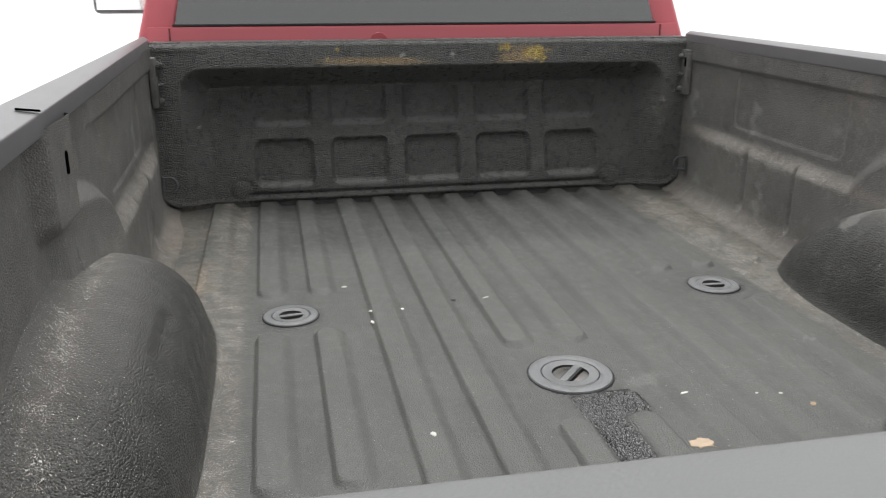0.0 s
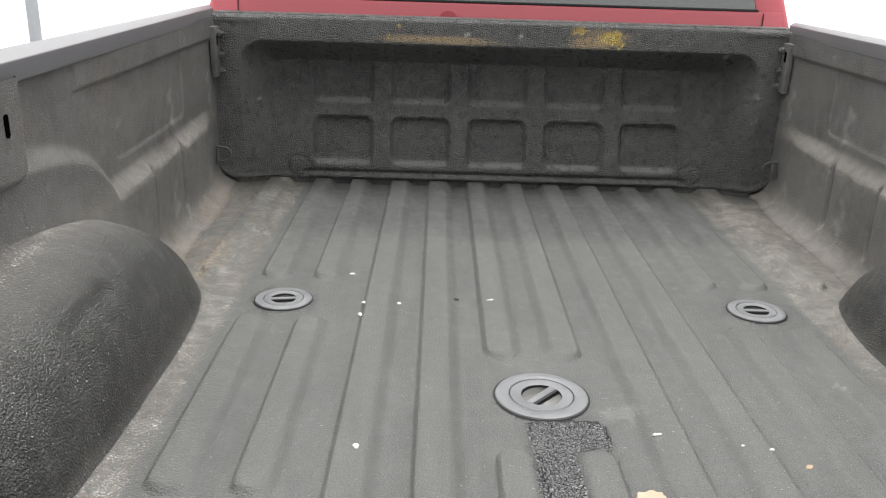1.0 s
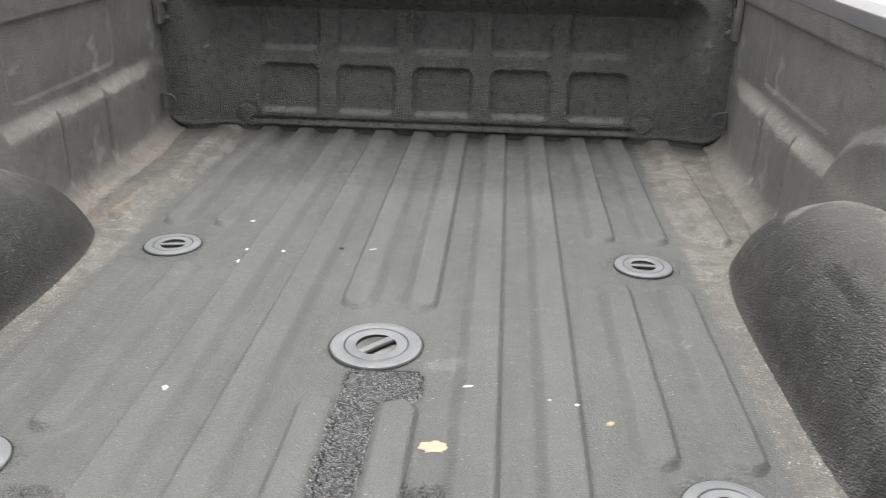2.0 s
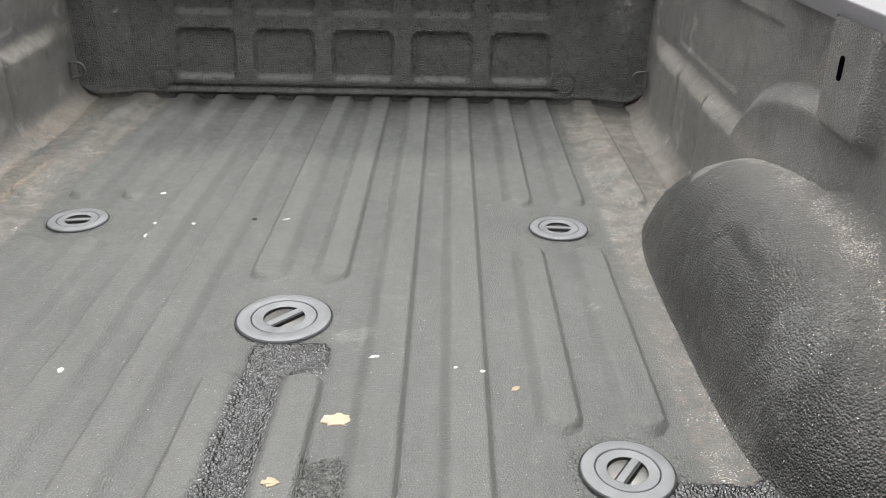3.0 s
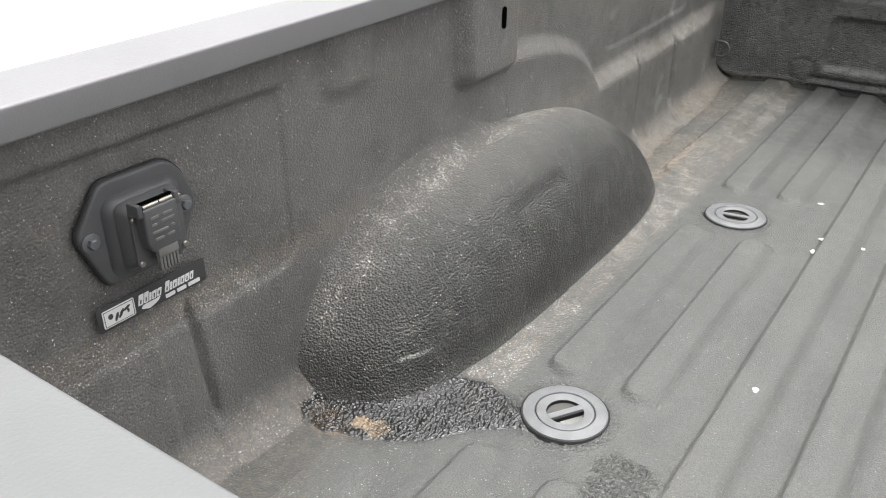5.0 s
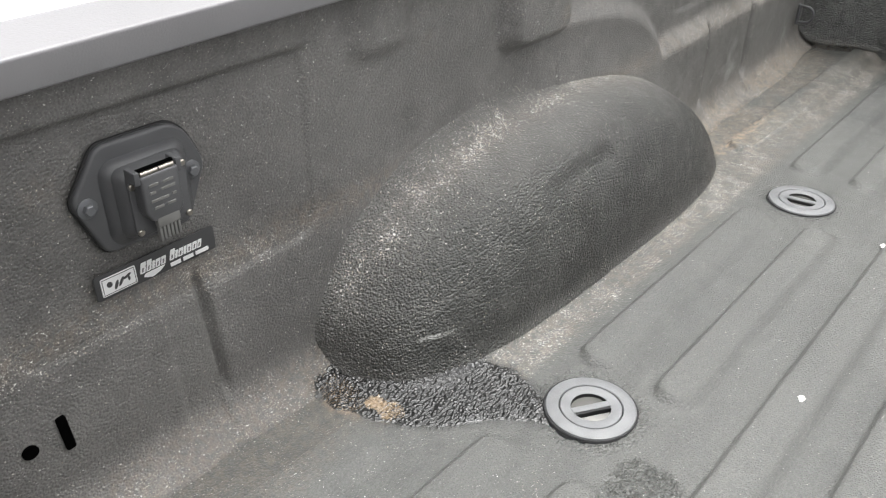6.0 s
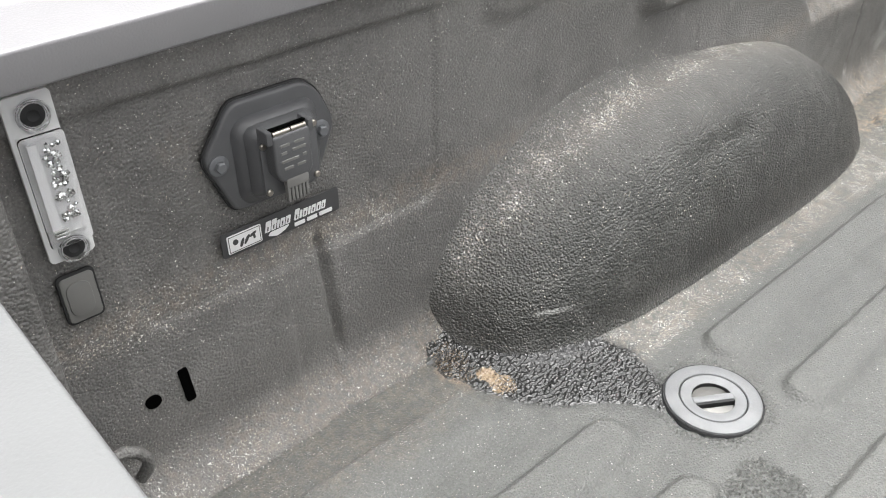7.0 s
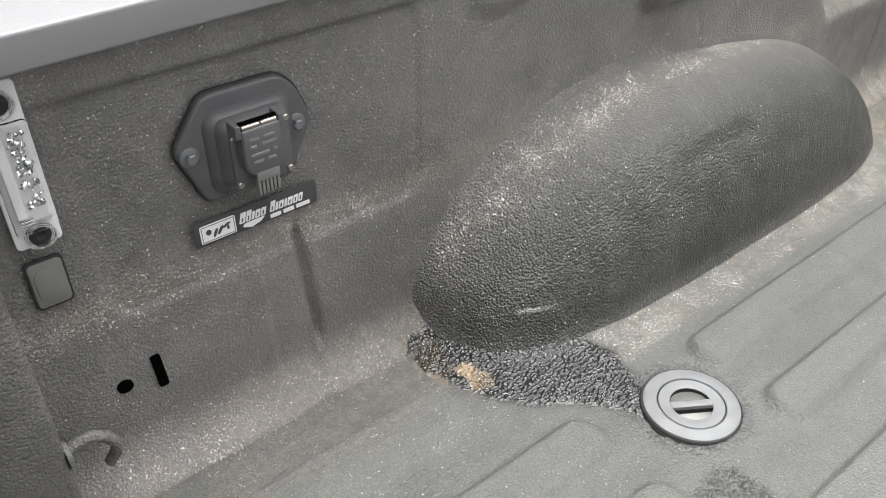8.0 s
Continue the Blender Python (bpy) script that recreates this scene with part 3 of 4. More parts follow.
def pebbles(x, y, cell=0.0042, seed=1):
    """Heights of a dense layer of rounded grains, each of its own size."""
    gx, gy = np.floor(x / cell).astype(int), np.floor(y / cell).astype(int)
    out = np.zeros_like(x)
    for i in (-1, 0, 1):
        for j in (-1, 0, 1):
            a, b = gx + i, gy + j
            k = (a * 73856093) ^ (b * 19349663) ^ (seed * 83492791)
            r1, r2, r3 = ((k * m_ >> 7) % 1009 / 1009.0 for m_ in (2654435761, 40503, 9176741))
            d = np.hypot(x - (a + 0.15 + 0.7 * r1) * cell, y - (b + 0.15 + 0.7 * r2) * cell) / (cell * (0.48 + 0.28 * r3))
            out = np.maximum(out, (0.55 + 0.45 * r3) * np.sqrt(np.maximum(1 - d * d, 0)))
    return out


def lane_at(mask):
    """The height of a lane of repair: the floor, or the rounded foot of the side where that is higher, under a layer of grains."""
    def at(x, y):
        z = floor_at(x, y)[2]
        lift, foot = np.linspace(0.0, 0.07, 71), np.full(x.shape, -1.0)
        for k in range(x.shape[0]):
            yy = float(y[k, 0])
            inset = wall_inset(np.full((1, 71), yy), lift[None, :])[0]
            foot[k] = np.minimum(np.interp(WALL - np.abs(x[k]), inset[::-1], lift[::-1], left=0.04, right=-1.0), 0.04)
        m = mask(x, y)
        z = np.maximum(z, foot) + 0.0034 * pebbles(x, y) * (0.3 + 0.7 * m) + 0.0010 * rough_field(x, y, 40, 2) * m
        return x, y, z + 0.0015 * m - 0.0035 * (1 - m) - 0.006 * ease(0.12, 0.02, m)
    return at


for lane, x0, x1, y0, y1 in ((left_lane, -0.835, -0.535, 0.49, 0.735), (center_lane, -0.05, 0.105, 0.30, 1.032), (right_lane, 0.535, 0.80, 0.585, 0.715)):
    tpart("repair_lane", sheet(np.arange(x0, x1, 0.0011), np.arange(y0, y1, 0.0011), lane_at(lane), tan=lambda x, y: floor_tan(x, y) * (x < -0.5), pale=lambda x, y, f=lane: ease(0.75, 0.30, f(x, y))), LANE_BLACK, "fresh black pebbled liner over a repair")

COLUMNS = (-0.495, -0.246, 0.002, 0.251, 0.498)


def headboard_at(x, down):
    """A frame with a wide round-cornered recess whose top wall faces down, and two rows of pressed squares in its leaning panel."""
    z = np.maximum(down, 0.0055)
    hole = rbox(x, z, -0.806, 0.806, -0.20, 0.446, 0.075)
    deep = 0.034 + 0.082 * ease(0.05, 0.43, z)
    wide = 0.068 + 0.012 * ease(0.60, 0.80, np.abs(x)) * ease(0.40, 0.36, z)
    y = FRONT + deep * np.clip(-hole / wide, 0, 1)
    for c in COLUMNS:
        for z0, z1 in ((0.256, 0.46), (0.062, 0.203)):
            d = rbox(x, z, c - 0.092, c + 0.092, z0, z1, 0.024)
            y = y + 0.024 * inside(d, 0.018) * ease(0.40, 0.33, z)
    for s in (-1, 1):
        ring = np.hypot((x - s * 0.64) / 1.15, z - 0.048) - 0.031
        y = y - 0.004 * inside(ring, 0.008) + 0.005 * np.exp(-(ring / 0.005) ** 2)
        y = y - 0.004 * inside(rbox(x * s, z, 0.74, 0.90, 0.498, 0.515, 0.004), 0.005)
    y = y - 0.009 * inside(rbox(x, z, -0.60, 0.60, 0.014, 0.026, 0.004), 0.006) + 0.010 * inside(rbox(x, z, -0.62, 0.62, 0.029, 0.036, 0.003), 0.006)
    foot = rbox(x, z, -0.905, 0.905, 0.003, 0.8, 0.080)
    y = y + 0.05 * ease(-0.004, 0.006, foot) - 0.006 * np.exp(-((foot + 0.012) / 0.008) ** 2)
    y = y + 0.010 * ease(0.514, 0.524, z) + 0.001 * rough_field(x, z, 11, 2)
    return x, y, down


def lip_light(x, z):
    """Light caught by the upward-facing lips of the pressed squares, painted as a dusty lighter colour."""
    t = np.zeros_like(x)
    for c in COLUMNS:
        for zl in (0.256, 0.062):
            t += np.exp(-((z - zl) / 0.006) ** 2) * ease(0.092, 0.075, np.abs(x - c))
    return 2.2 * t


def head_yellow(x, z):
    return (blob(x, z, 0.335, 0.483, 0.036, 0.020, 0.7, 1.5, 0.3) + blob(x, z, 0.365, 0.462, 0.012, 0.014, 0.6, 2.2, 0.3) + 0.8 * blob(x, z, 0.232, 0.500, 0.018, 0.012, 0.7, 2.5, 0.3)
            + 0.9 * blob(x, z, -0.315, 0.500, 0.007, 0.006, 0.3, 3, 0.3) + 0.9 * blob(x, z, -0.345, 0.470, 0.006, 0.006, 0.3, 3, 0.3))


def head_ochre(x, z):
    return (0.9 * blob(x, z, -0.20, 0.462, 0.165, 0.012, 0.5, 3.5, 0.8) + 0.9 * blob(x, z, 0.285, 0.466, 0.075, 0.016, 0.6, 4.5, 0.7)
            + 0.5 * blob(x, z, 0.31, 0.487, 0.08, 0.022, 0.7, 5.5, 0.6))


def head_scuff(x, z):
    t = 0.8 * blob(x, z, 0.805, 0.275, 0.022, 0.045, 0.9, 2, 0.3) * ease(0.25, 0.7, np.abs(rough_field(x, z, 60, 2)))
    for a, b, r in ((-0.106, 0.478, 0.008), (0.058, 0.480, 0.007), (0.70, 0.434, 0.008), (-0.76, 0.26, 0.006)):
        t = t + 0.9 * blob(x, z, a, b, r, r, 0.4, 1, 0.4)
    streaks = ease(0.55, 0.95, np.sin(x * 210 + 3 * np.sin(x * 37)) * np.sin(x * 83 + 1)) * ease(0.39, 0.41, z) * ease(0.45, 0.435, z) * ease(0.6, 0.5, np.abs(x + 0.05))
    return t + 0.22 * streaks


tpart("headboard", sheet(np.arange(-0.887, 0.8871, 0.0045), np.arange(-0.0215, 0.5261, 0.0045), headboard_at, yellow=head_yellow, ochre=head_ochre, scuff=head_scuff,
                         tan=lambda x, z: 0.3 * np.exp(-(z / 0.02) ** 2) * ease(0.6, 0.8, -x) + 0.1 * blob(x, z, 0.80, 0.30, 0.03, 0.06, 0.6, 2),
                         grit_glint=lambda x, z: 0.10 * ease(0.45, 0.47, z),
                         dust_and_light=lambda x, z: 0.12 * ease(0.45, 0.5, z) + lip_light(x, z) + 0.15 * ease(0.62, 0.75, np.abs(x)) * ease(0.2, 0.4, z)), HEAD_LINER,
      "black lined headboard with two rows of pressed squares")
tpart("bed_front_sill", block(-0.887, 0.887, 2.535, 2.55, -0.03, 0.10), HEAD_LINER, "dark sill behind the headboard")
tpart("headboard_flange", block(-0.887, 0.887, FRONT + 0.009, FRONT + 0.075, 0.500, 0.5262, 0.004), HEAD_LINER, "lined top flange of the headboard")

# tailgate, closed
gate = tpart("tailgate", block(-0.79, 0.79, -0.062, -0.004, -0.03, 0.505, 0.01, 3), SIDE_LINER, "closed tailgate lined dark inside")
bm = bmesh.new()
outline = rounded([(0.014, 0.490), (0.014, 0.524), (-0.105, 0.530), (-0.120, 0.515), (-0.120, 0.470), (-0.112, 0.470), (-0.110, 0.505), (0.008, 0.505), (0.009, 0.490)], 0.0035, 4)
ends = [[bm.verts.new((x, y, z)) for y, z in outline] for x in np.linspace(-0.797, 0.797, 9)]
for a, b in zip(ends, ends[1:]):
    for k in range(len(a)):
        bm.faces.new((a[k - 1], a[k], b[k], b[k - 1]))
bm.faces.new(ends[0]), bm.faces.new(ends[-1])
tpart("gate_cap", bm, GATE_GREY, "scuffed light grey plastic cap on the tailgate", gate)
tpart("gate_skin", block(-0.86, 0.86, -0.085, -0.064, -0.10, 0.503, 0.006), RED, "red painted outer skin", gate)


# ---- outer body, cab and wheels ----
def side_plate(outline, x0, x1, bevel=0.0):
    """A plate with its outline in y, z between two x."""
    m = Matrix(((0, 0, 1, x0), (1, 0, 0, 0), (0, 1, 0, 0), (0, 0, 0, 1)))
    return extrude(outline, x1 - x0, bevel, m)


AXLES = (1.09, 5.05)
for side in (-1, 1):
    arch = [(AXLES[0] + 0.50 * math.cos(radians(a)), -0.50 + 0.50 * math.sin(radians(a))) for a in range(0, 181, 12)]
    outline = [(-0.10, -0.45), (-0.10, 0.468), (2.50, 0.468), (2.50, -0.50), *arch]
    tpart("outer_panel", side_plate(outline, side * 0.912, side * 0.935), RED, "red outer bed side")
    for y in AXLES:
        rim_at = Matrix.Translation((side * 0.80, y, GROUND_Z + 0.41)) @ pose(0, 0, 0, 0, side * 90, 0)
        bm = lathe([(0.23, -0.12), (0.36, -0.125), (0.40, -0.09), (0.41, 0.0), (0.40, 0.09), (0.36, 0.125), (0.23, 0.12), (0.23, -0.12)], 40)
        bmesh.ops.transform(bm, matrix=rim_at, verts=bm.verts)
        wheel = tpart("wheel", bm, BLACK_RUBBER, "black tyre on a steel rim")
        bm = lathe([(0, 0.03), (0.06, 0.05), (0.08, 0.03), (0.17, 0.02), (0.22, 0.09), (0.228, 0.11), (0.228, -0.10)], 32)
        bmesh.ops.transform(bm, matrix=rim_at, verts=bm.verts)
        tpart("rim", bm, STEEL, "steel rim", wheel)
    arch = [(AXLES[1] + 0.50 * math.cos(radians(a)), -0.50 + 0.50 * math.sin(radians(a))) for a in range(0, 181, 12)]
    outline = [(2.60, -0.50), (2.60, 0.50), (4.75, 0.50), (5.2, 0.42), (6.05, 0.30), (6.15, -0.45), *arch]
    tpart("cab_side", side_plate(outline, side * 0.92, side * 0.945), RED, "red cab side and wing")

    def pillar(y0, y1, top0, top1, s=side):
        bm = bmesh.new()
        ring = [((s * 0.948, y0, 0.47), (s * 0.948, y1, 0.47), (s * 0.835, y1, 0.47), (s * 0.835, y0, 0.47)),
                ((s * 0.80, top0, 1.04), (s * 0.80, top1, 1.04), (s * 0.69, top1, 1.04), (s * 0.69, top0, 1.04))]
        vs_ = [[bm.verts.new(p) for p in r] for r in ring]
        for k in range(4):
            bm.faces.new((vs_[0][k - 1], vs_[0][k], vs_[1][k], vs_[1][k - 1]))
        bm.faces.new(vs_[0]), bm.faces.new(vs_[1])
        bmesh.ops.bevel(bm, geom=bm.edges[:], offset=0.018, segments=3, profile=0.5, affect="EDGES")
        return bm

    tpart("cab_pillar", pillar(2.575, 2.80, 2.72, 2.90), RED, "red rear cab pillar")
    tpart("cab_pillar", pillar(3.70, 3.80, 3.68, 3.76), RED, "red middle cab pillar")
    tpart("cab_pillar", pillar(4.60, 4.75, 4.00, 4.10), RED, "red windscreen pillar")
    bm = bmesh.new()
    bm.faces.new([bm.verts.new(p) for p in ((side * 0.905, 2.75, 0.50), (side * 0.905, 4.65, 0.50), (side * 0.765, 4.05, 1.03), (side * 0.765, 2.85, 1.03))])
    bmesh.ops.solidify(bm, geom=bm.faces[:], thickness=0.005)
    tpart("side_window", bm, TINTED, "tinted side window")

tpart("cab_back", block(-0.90, 0.90, 2.580, 2.620, -0.45, 0.566, 0.006), RED, "red painted cab back below the window")
for x in (-0.832, 0.838):
    tpart("panel_seam", block(x - 0.0015, x + 0.0015, 2.5775, 2.5795, 0.40, 0.562), BLACK_RUBBER, "dark panel seam")
bm = bmesh.new()
pane = [[bm.verts.new((x, y + d, z)) for x, y, z in ((-0.815, 2.594, 0.572), (0.815, 2.594, 0.572), (0.72, 2.705, 1.03), (-0.72, 2.705, 1.03))] for d in (0.0, 0.006)]
bm.faces.new(pane[0]), bm.faces.new(pane[1])
for k in range(4):
    bm.faces.new((pane[0][k - 1], pane[0][k], pane[1][k], pane[1][k - 1]))
window = tpart("rear_window", bm, TINTED, "grey tinted rear window")
tpart("window_seal", block(-0.822, 0.822, 2.582, 2.604, 0.566, 0.5735, 0.002), BLACK_RUBBER, "black rubber seal", window)
tpart("cab_roof", block(-0.81, 0.81, 2.70, 4.12, 1.02, 1.09, 0.03, 4), RED, "red cab roof")
tpart("bonnet", block(-0.90, 0.90, 4.72, 6.10, 0.28, 0.42, 0.05, 4), RED, "red bonnet")
tpart("grille", block(-0.85, 0.85, 6.05, 6.16, -0.45, 0.30, 0.03), BLACK_PLASTIC, "black grille")
bm = bmesh.new()
bm.faces.new([bm.verts.new(p) for p in ((-0.84, 4.70, 0.44), (0.84, 4.70, 0.44), (0.70, 4.06, 1.03), (-0.70, 4.06, 1.03))])
bmesh.ops.solidify(bm, geom=bm.faces[:], thickness=0.005)
tpart("windscreen", bm, TINTED, "tinted windscreen")
tpart("cabin_floor", block(-0.90, 0.90, 2.63, 4.72, -0.45, 0.10), CABIN_DARK, "dark cabin floor and seats")
tpart("chassis", block(-0.45, 0.45, -0.05, 6.0, -0.55, -0.25, 0.02), BLACK_RUBBER, "black chassis frame")
tpart("rear_axle", block(-0.78, 0.78, AXLES[0] - 0.06, AXLES[0] + 0.06, -0.62, -0.50, 0.02), BLACK_RUBBER, "black axle")
tpart("bed_underside", block(-0.90, 0.90, 0.0, 2.50, -0.24, -0.03), BLACK_RUBBER, "black bed underside")
# round badge edge just above the headboard
badge = lathe([(0, 0.004), (0.028, 0.003), (0.03, 0.0)], 32)
bmesh.ops.transform(badge, matrix=pose(-0.165, 2.5795, 0.515, 90, 0, 0), verts=badge.verts)
tpart("round_badge", badge, RED, "red round cover on the cab back")

mirror = tpart("side_mirror", block(-1.36, -1.05, 4.24, 4.36, 0.548, 0.95, 0.03, 4), BLACK_PLASTIC, "black side mirror housing")
tpart("mirror_glass", block(-1.340, -1.070, 4.236, 4.2385, 0.568, 0.93, 0.001), MIRROR, "mirror glass", mirror)
tpart("mirror_arm", block(-1.12, -0.92, 4.26, 4.32, 0.60, 0.66, 0.01), BLACK_PLASTIC, "black mirror arm", mirror)

# clips where the headboard meets the sides
for side in (-1, 1):
    bracket = tpart("corner_bracket", block(*sorted((side * 0.864, side * 0.884)), 2.405, 2.452, 0.335, 0.485, 0.004), SIDE_LINER, "lined corner bracket with bolt heads")
    for z in (0.462, 0.400, 0.352):
        bolt = lathe([(0, 0.016), (0.006, 0.015), (0.009, 0.008), (0.013, 0.0)], 10)
        bmesh.ops.transform(bolt, matrix=pose(side * 0.863, 2.440, z, 0, -side * 90, 0), verts=bolt.verts)
        tpart("bolt_head", bolt, HEAD_LINER, "lined bolt head", bracket)
    tpart("bracket_slot", extrude(round_rect(-0.006, 0.006, -0.016, 0.016, 0.005, 4), 0.0015, 0, pose(side * 0.8638, 2.418, 0.445, 90, 0, -90 * side)), HOLE_BLACK, "dark slot", bracket)
    slot_x = WALL - float(wall_inset(np.array([[1.066]]), np.array([[0.445]]))[0, 0])
    wall_slot = extrude(round_rect(-0.006, 0.006, -0.018, 0.018, 0.0055, 4), 0.004, 0, pose(side * (slot_x + 0.002), 1.066, 0.445, 90, 0, -90 * side))
    tpart("wall_slot", wall_slot, HOLE_BLACK, "dark slot in the bed side")


# ---- things in the bed ----
def cover(r, turn):
    """A round drop-in cover: rim, lid with two half-moon finger wells, and a grip bar between them."""
    ob = thing("mount_cover", "round grey plastic cover in the bed floor", "mount cover", "mount covers in the bed floor")
    w = r * 0.44
    # black ring, well and strip are surfaces coloured for the shade in the gaps
    part("seal", lathe([(r * 0.985, 0.0040), (r * 1.005, 0.0066), (r * 1.03, 0.0070), (r * 1.05, 0.0050)], 56), BLACK_RUBBER, ob, "black ring standing for the shaded gap round the cover")
    part("rim", lathe([(r, -0.004), (r, 0.006), (r * 0.985, 0.0085), (r * 0.95, 0.0095), (r * 0.72, 0.0098), (r * 0.705, 0.009), (r * 0.70, 0.0072), (r * 0.70, -0.004)], 64), COVER_GREY, ob)
    part("lid", lathe([(r * 0.682, 0.000), (r * 0.680, 0.0080), (r * 0.665, 0.0092), (w * 1.06, 0.0090), (w, 0.0082), (w * 0.995, 0.0070)], 64), COVER_GREY, ob)
    part("well", lathe([(w * 0.996, 0.0078), (w * 0.985, 0.0010), (w * 0.5, 0.0006), (0, 0.0006)], 48), BLACK_RUBBER, ob, "finger well blackened for its shade")
    bar = block(-w * 1.0, w * 1.0, -r * 0.085, r * 0.085, 0.000, 0.0090, 0.0010)
    bmesh.ops.transform(bar, matrix=pose(0, 0, 0, 0, 0, turn), verts=bar.verts)
    part("grip_bar", bar, COVER_GREY, ob)
    slit = block(-w * 0.94, w * 0.94, -r * 0.150, -r * 0.086, 0.001, 0.0082)
    bmesh.ops.transform(slit, matrix=pose(0, 0, 0, 0, 0, turn), verts=slit.verts)
    part("slit", slit, BLACK_RUBBER, ob, "black strip standing for the shade beside the grip bar")
    for s in (1, -1):
        half = [(w * 0.90 * math.cos(radians(a)), s * (r * 0.125 if s > 0 else r * 0.175) + s * w * (0.66 if s > 0 else 0.60) * math.sin(radians(a))) for a in range(0, 181, 12)]
        part("half_moon", extrude(rounded(half[::s], 0.0008, 2), 0.0030, 0.0013, pose(0, 0, 0.0012, 0, 0, turn), 3), WELL_METAL, ob, "shiny half-moon plate in the finger well")
    return ob


WELL_METAL = plain("worn_bright_well", (0.20, 0.196, 0.185), 0.15, 0.4, vary=0.3, scale=45, bump=0.4, sheen=0.7)
for (x, y), turn in zip(PUCKS, (10, -2, 57, 56)):
    c = cover(0.0608, turn)
    c.matrix_world = pose(x, y + 0.004, LOW - 0.0062)
c = cover(0.0800, 48)
c.matrix_world = pose(BALL[0], BALL[1] + 0.004, LOW - 0.0062)
tagged(c, "larger round grey cover over the hitch ball socket")


def tie_ring(side):
    """A D-shaped tie-down ring hinged on the bed side."""
    ob = thing("tie_down_ring", "black D-shaped tie-down ring on the bed side", "tie-down ring", "tie-down rings", at=pose(side * 0.872, 2.374, 0.104))
    flat = lambda a, b: (-side * a, 0.0, b)
    loop = [flat(0.0, 0.022), flat(0.018, 0.022)] + arc((0.020, 0.0), 0.022, 90, -90, 10, flat) + [flat(0.018, -0.022), flat(0.0, -0.022)]
    part("ring", tube(loop, 0.0042), BLACK_PLASTIC, ob)
    part("hinge", tube([flat(0.001, 0.026), flat(0.001, -0.030)], 0.005), BLACK_PLASTIC, ob)
    return ob


for side in (-1, 1):
    tie_ring(side)


# trailer socket on the bed side; its own x runs to the cab, y up, z into the bed
WALL_POSE = Matrix(((0, 0, 1, -0.8655), (1, 0, 0, 0), (0, 1, 0, 0), (0, 0, 0, 1)))
socket = thing("trailer_socket", "black covered trailer socket bolted to the bed side", "trailer socket", at=WALL_POSE)
part("mounting_plate", extrude(rounded([(0.265, 0.366), (0.302, 0.417), (0.387, 0.416), (0.404, 0.400), (0.421, 0.360), (0.391, 0.296), (0.291, 0.299)], 0.011), 0.009, 0.004, None, 3), BLACK_PLASTIC, socket)
part("plate_gasket", extrude(rounded([(0.263, 0.366), (0.301, 0.419), (0.388, 0.418), (0.406, 0.401), (0.423, 0.360), (0.392, 0.294), (0.290, 0.297)], 0.011), 0.003, 0.001), BLACK_RUBBER, socket, "black gasket behind the plate")


def tier(low, high, z0, z1, r0, r1):
    """A moulded step that narrows from one rounded rectangle to another."""
    bm = bmesh.new()
    rings = []
    for box, z, r in ((low, z0, r0), (low, z0 + (z1 - z0) * 0.15, r0), (high, z1 - 0.003, r1), ((high[0] + 0.0025, high[1] - 0.0025, high[2] + 0.0025, high[3] - 0.0025), z1, r1)):
        rings.append([bm.verts.new((x, y, z)) for x, y in round_rect(*box, r, 5)])
    for a, b in zip(rings, rings[1:]):
        for k in range(len(a)):
            bm.faces.new((a[k - 1], a[k], b[k], b[k - 1]))
    bm.faces.new(rings[-1])
    return bm


part("housing", tier((0.297, 0.397, 0.303, 0.400), (0.302, 0.390, 0.311, 0.397), 0.008, 0.020, 0.018, 0.017), BLACK_PLASTIC, socket)
part("collar", tier((0.305, 0.386, 0.314, 0.394), (0.310, 0.381, 0.320, 0.391), 0.019, 0.034, 0.012, 0.011), BLACK_PLASTIC, socket)
part("face_plate", extrude(round_rect(0.312, 0.378, 0.320, 0.390, 0.006), 0.004, 0.0012, pose(0, 0, 0.033), 2), BLACK_PLASTIC, socket)
lid = part("lid", extrude(rounded([(0.318, 0.392), (0.318, 0.351), (0.324, 0.340), (0.356, 0.340), (0.361, 0.347), (0.361, 0.392)], 0.004), 0.017, 0.003, pose(0, 0, 0.036), 3), BLACK_PLASTIC, socket, "sprung lid over the contacts")
for k, (a, b, z) in enumerate(((0.325, 0.336, 0.381), (0.341, 0.353, 0.381), (0.325, 0.332, 0.373), (0.338, 0.354, 0.374), (0.325, 0.345, 0.364), (0.349, 0.354, 0.365), (0.327, 0.338, 0.356), (0.342, 0.352, 0.356))):
    part("moulded_mark", extrude(round_rect(a, b, z - 0.0024, z + 0.0008, 0.001, 3), 0.0009, 0.0003, pose(0, 0, 0.0528)), PLUG_GREY, lid)
part("lid_recess", extrude(round_rect(0.3175, 0.3615, 0.3895, 0.3975, 0.001, 2), 0.004, 0, pose(0, 0, 0.043)), HOLE_BLACK, socket, "dark gap under the hinge")
for a, b in ((0.320, 0.339), (0.3405, 0.357)):
    part("hinge_pin", tube([(a, 0.3935, 0.0495), (b, 0.3935, 0.0495)], 0.0026), STEEL, socket, "bright steel hinge pin")
for x in (0.3155, 0.3625):
    part("hinge_ear", extrude(rounded([(x - 0.003, 0.384), (x + 0.003, 0.384), (x + 0.003, 0.398), (x - 0.003, 0.398)], 0.0015), 0.018, 0.001, pose(0, 0, 0.034)), BLACK_PLASTIC, socket)
part("tab", extrude(round_rect(0.328, 0.354, 0.332, 0.344, 0.002, 3), 0.006, 0.001, pose(0, 0, 0.047)), PLUG_GREY, socket, "grey finger tab of the lid")
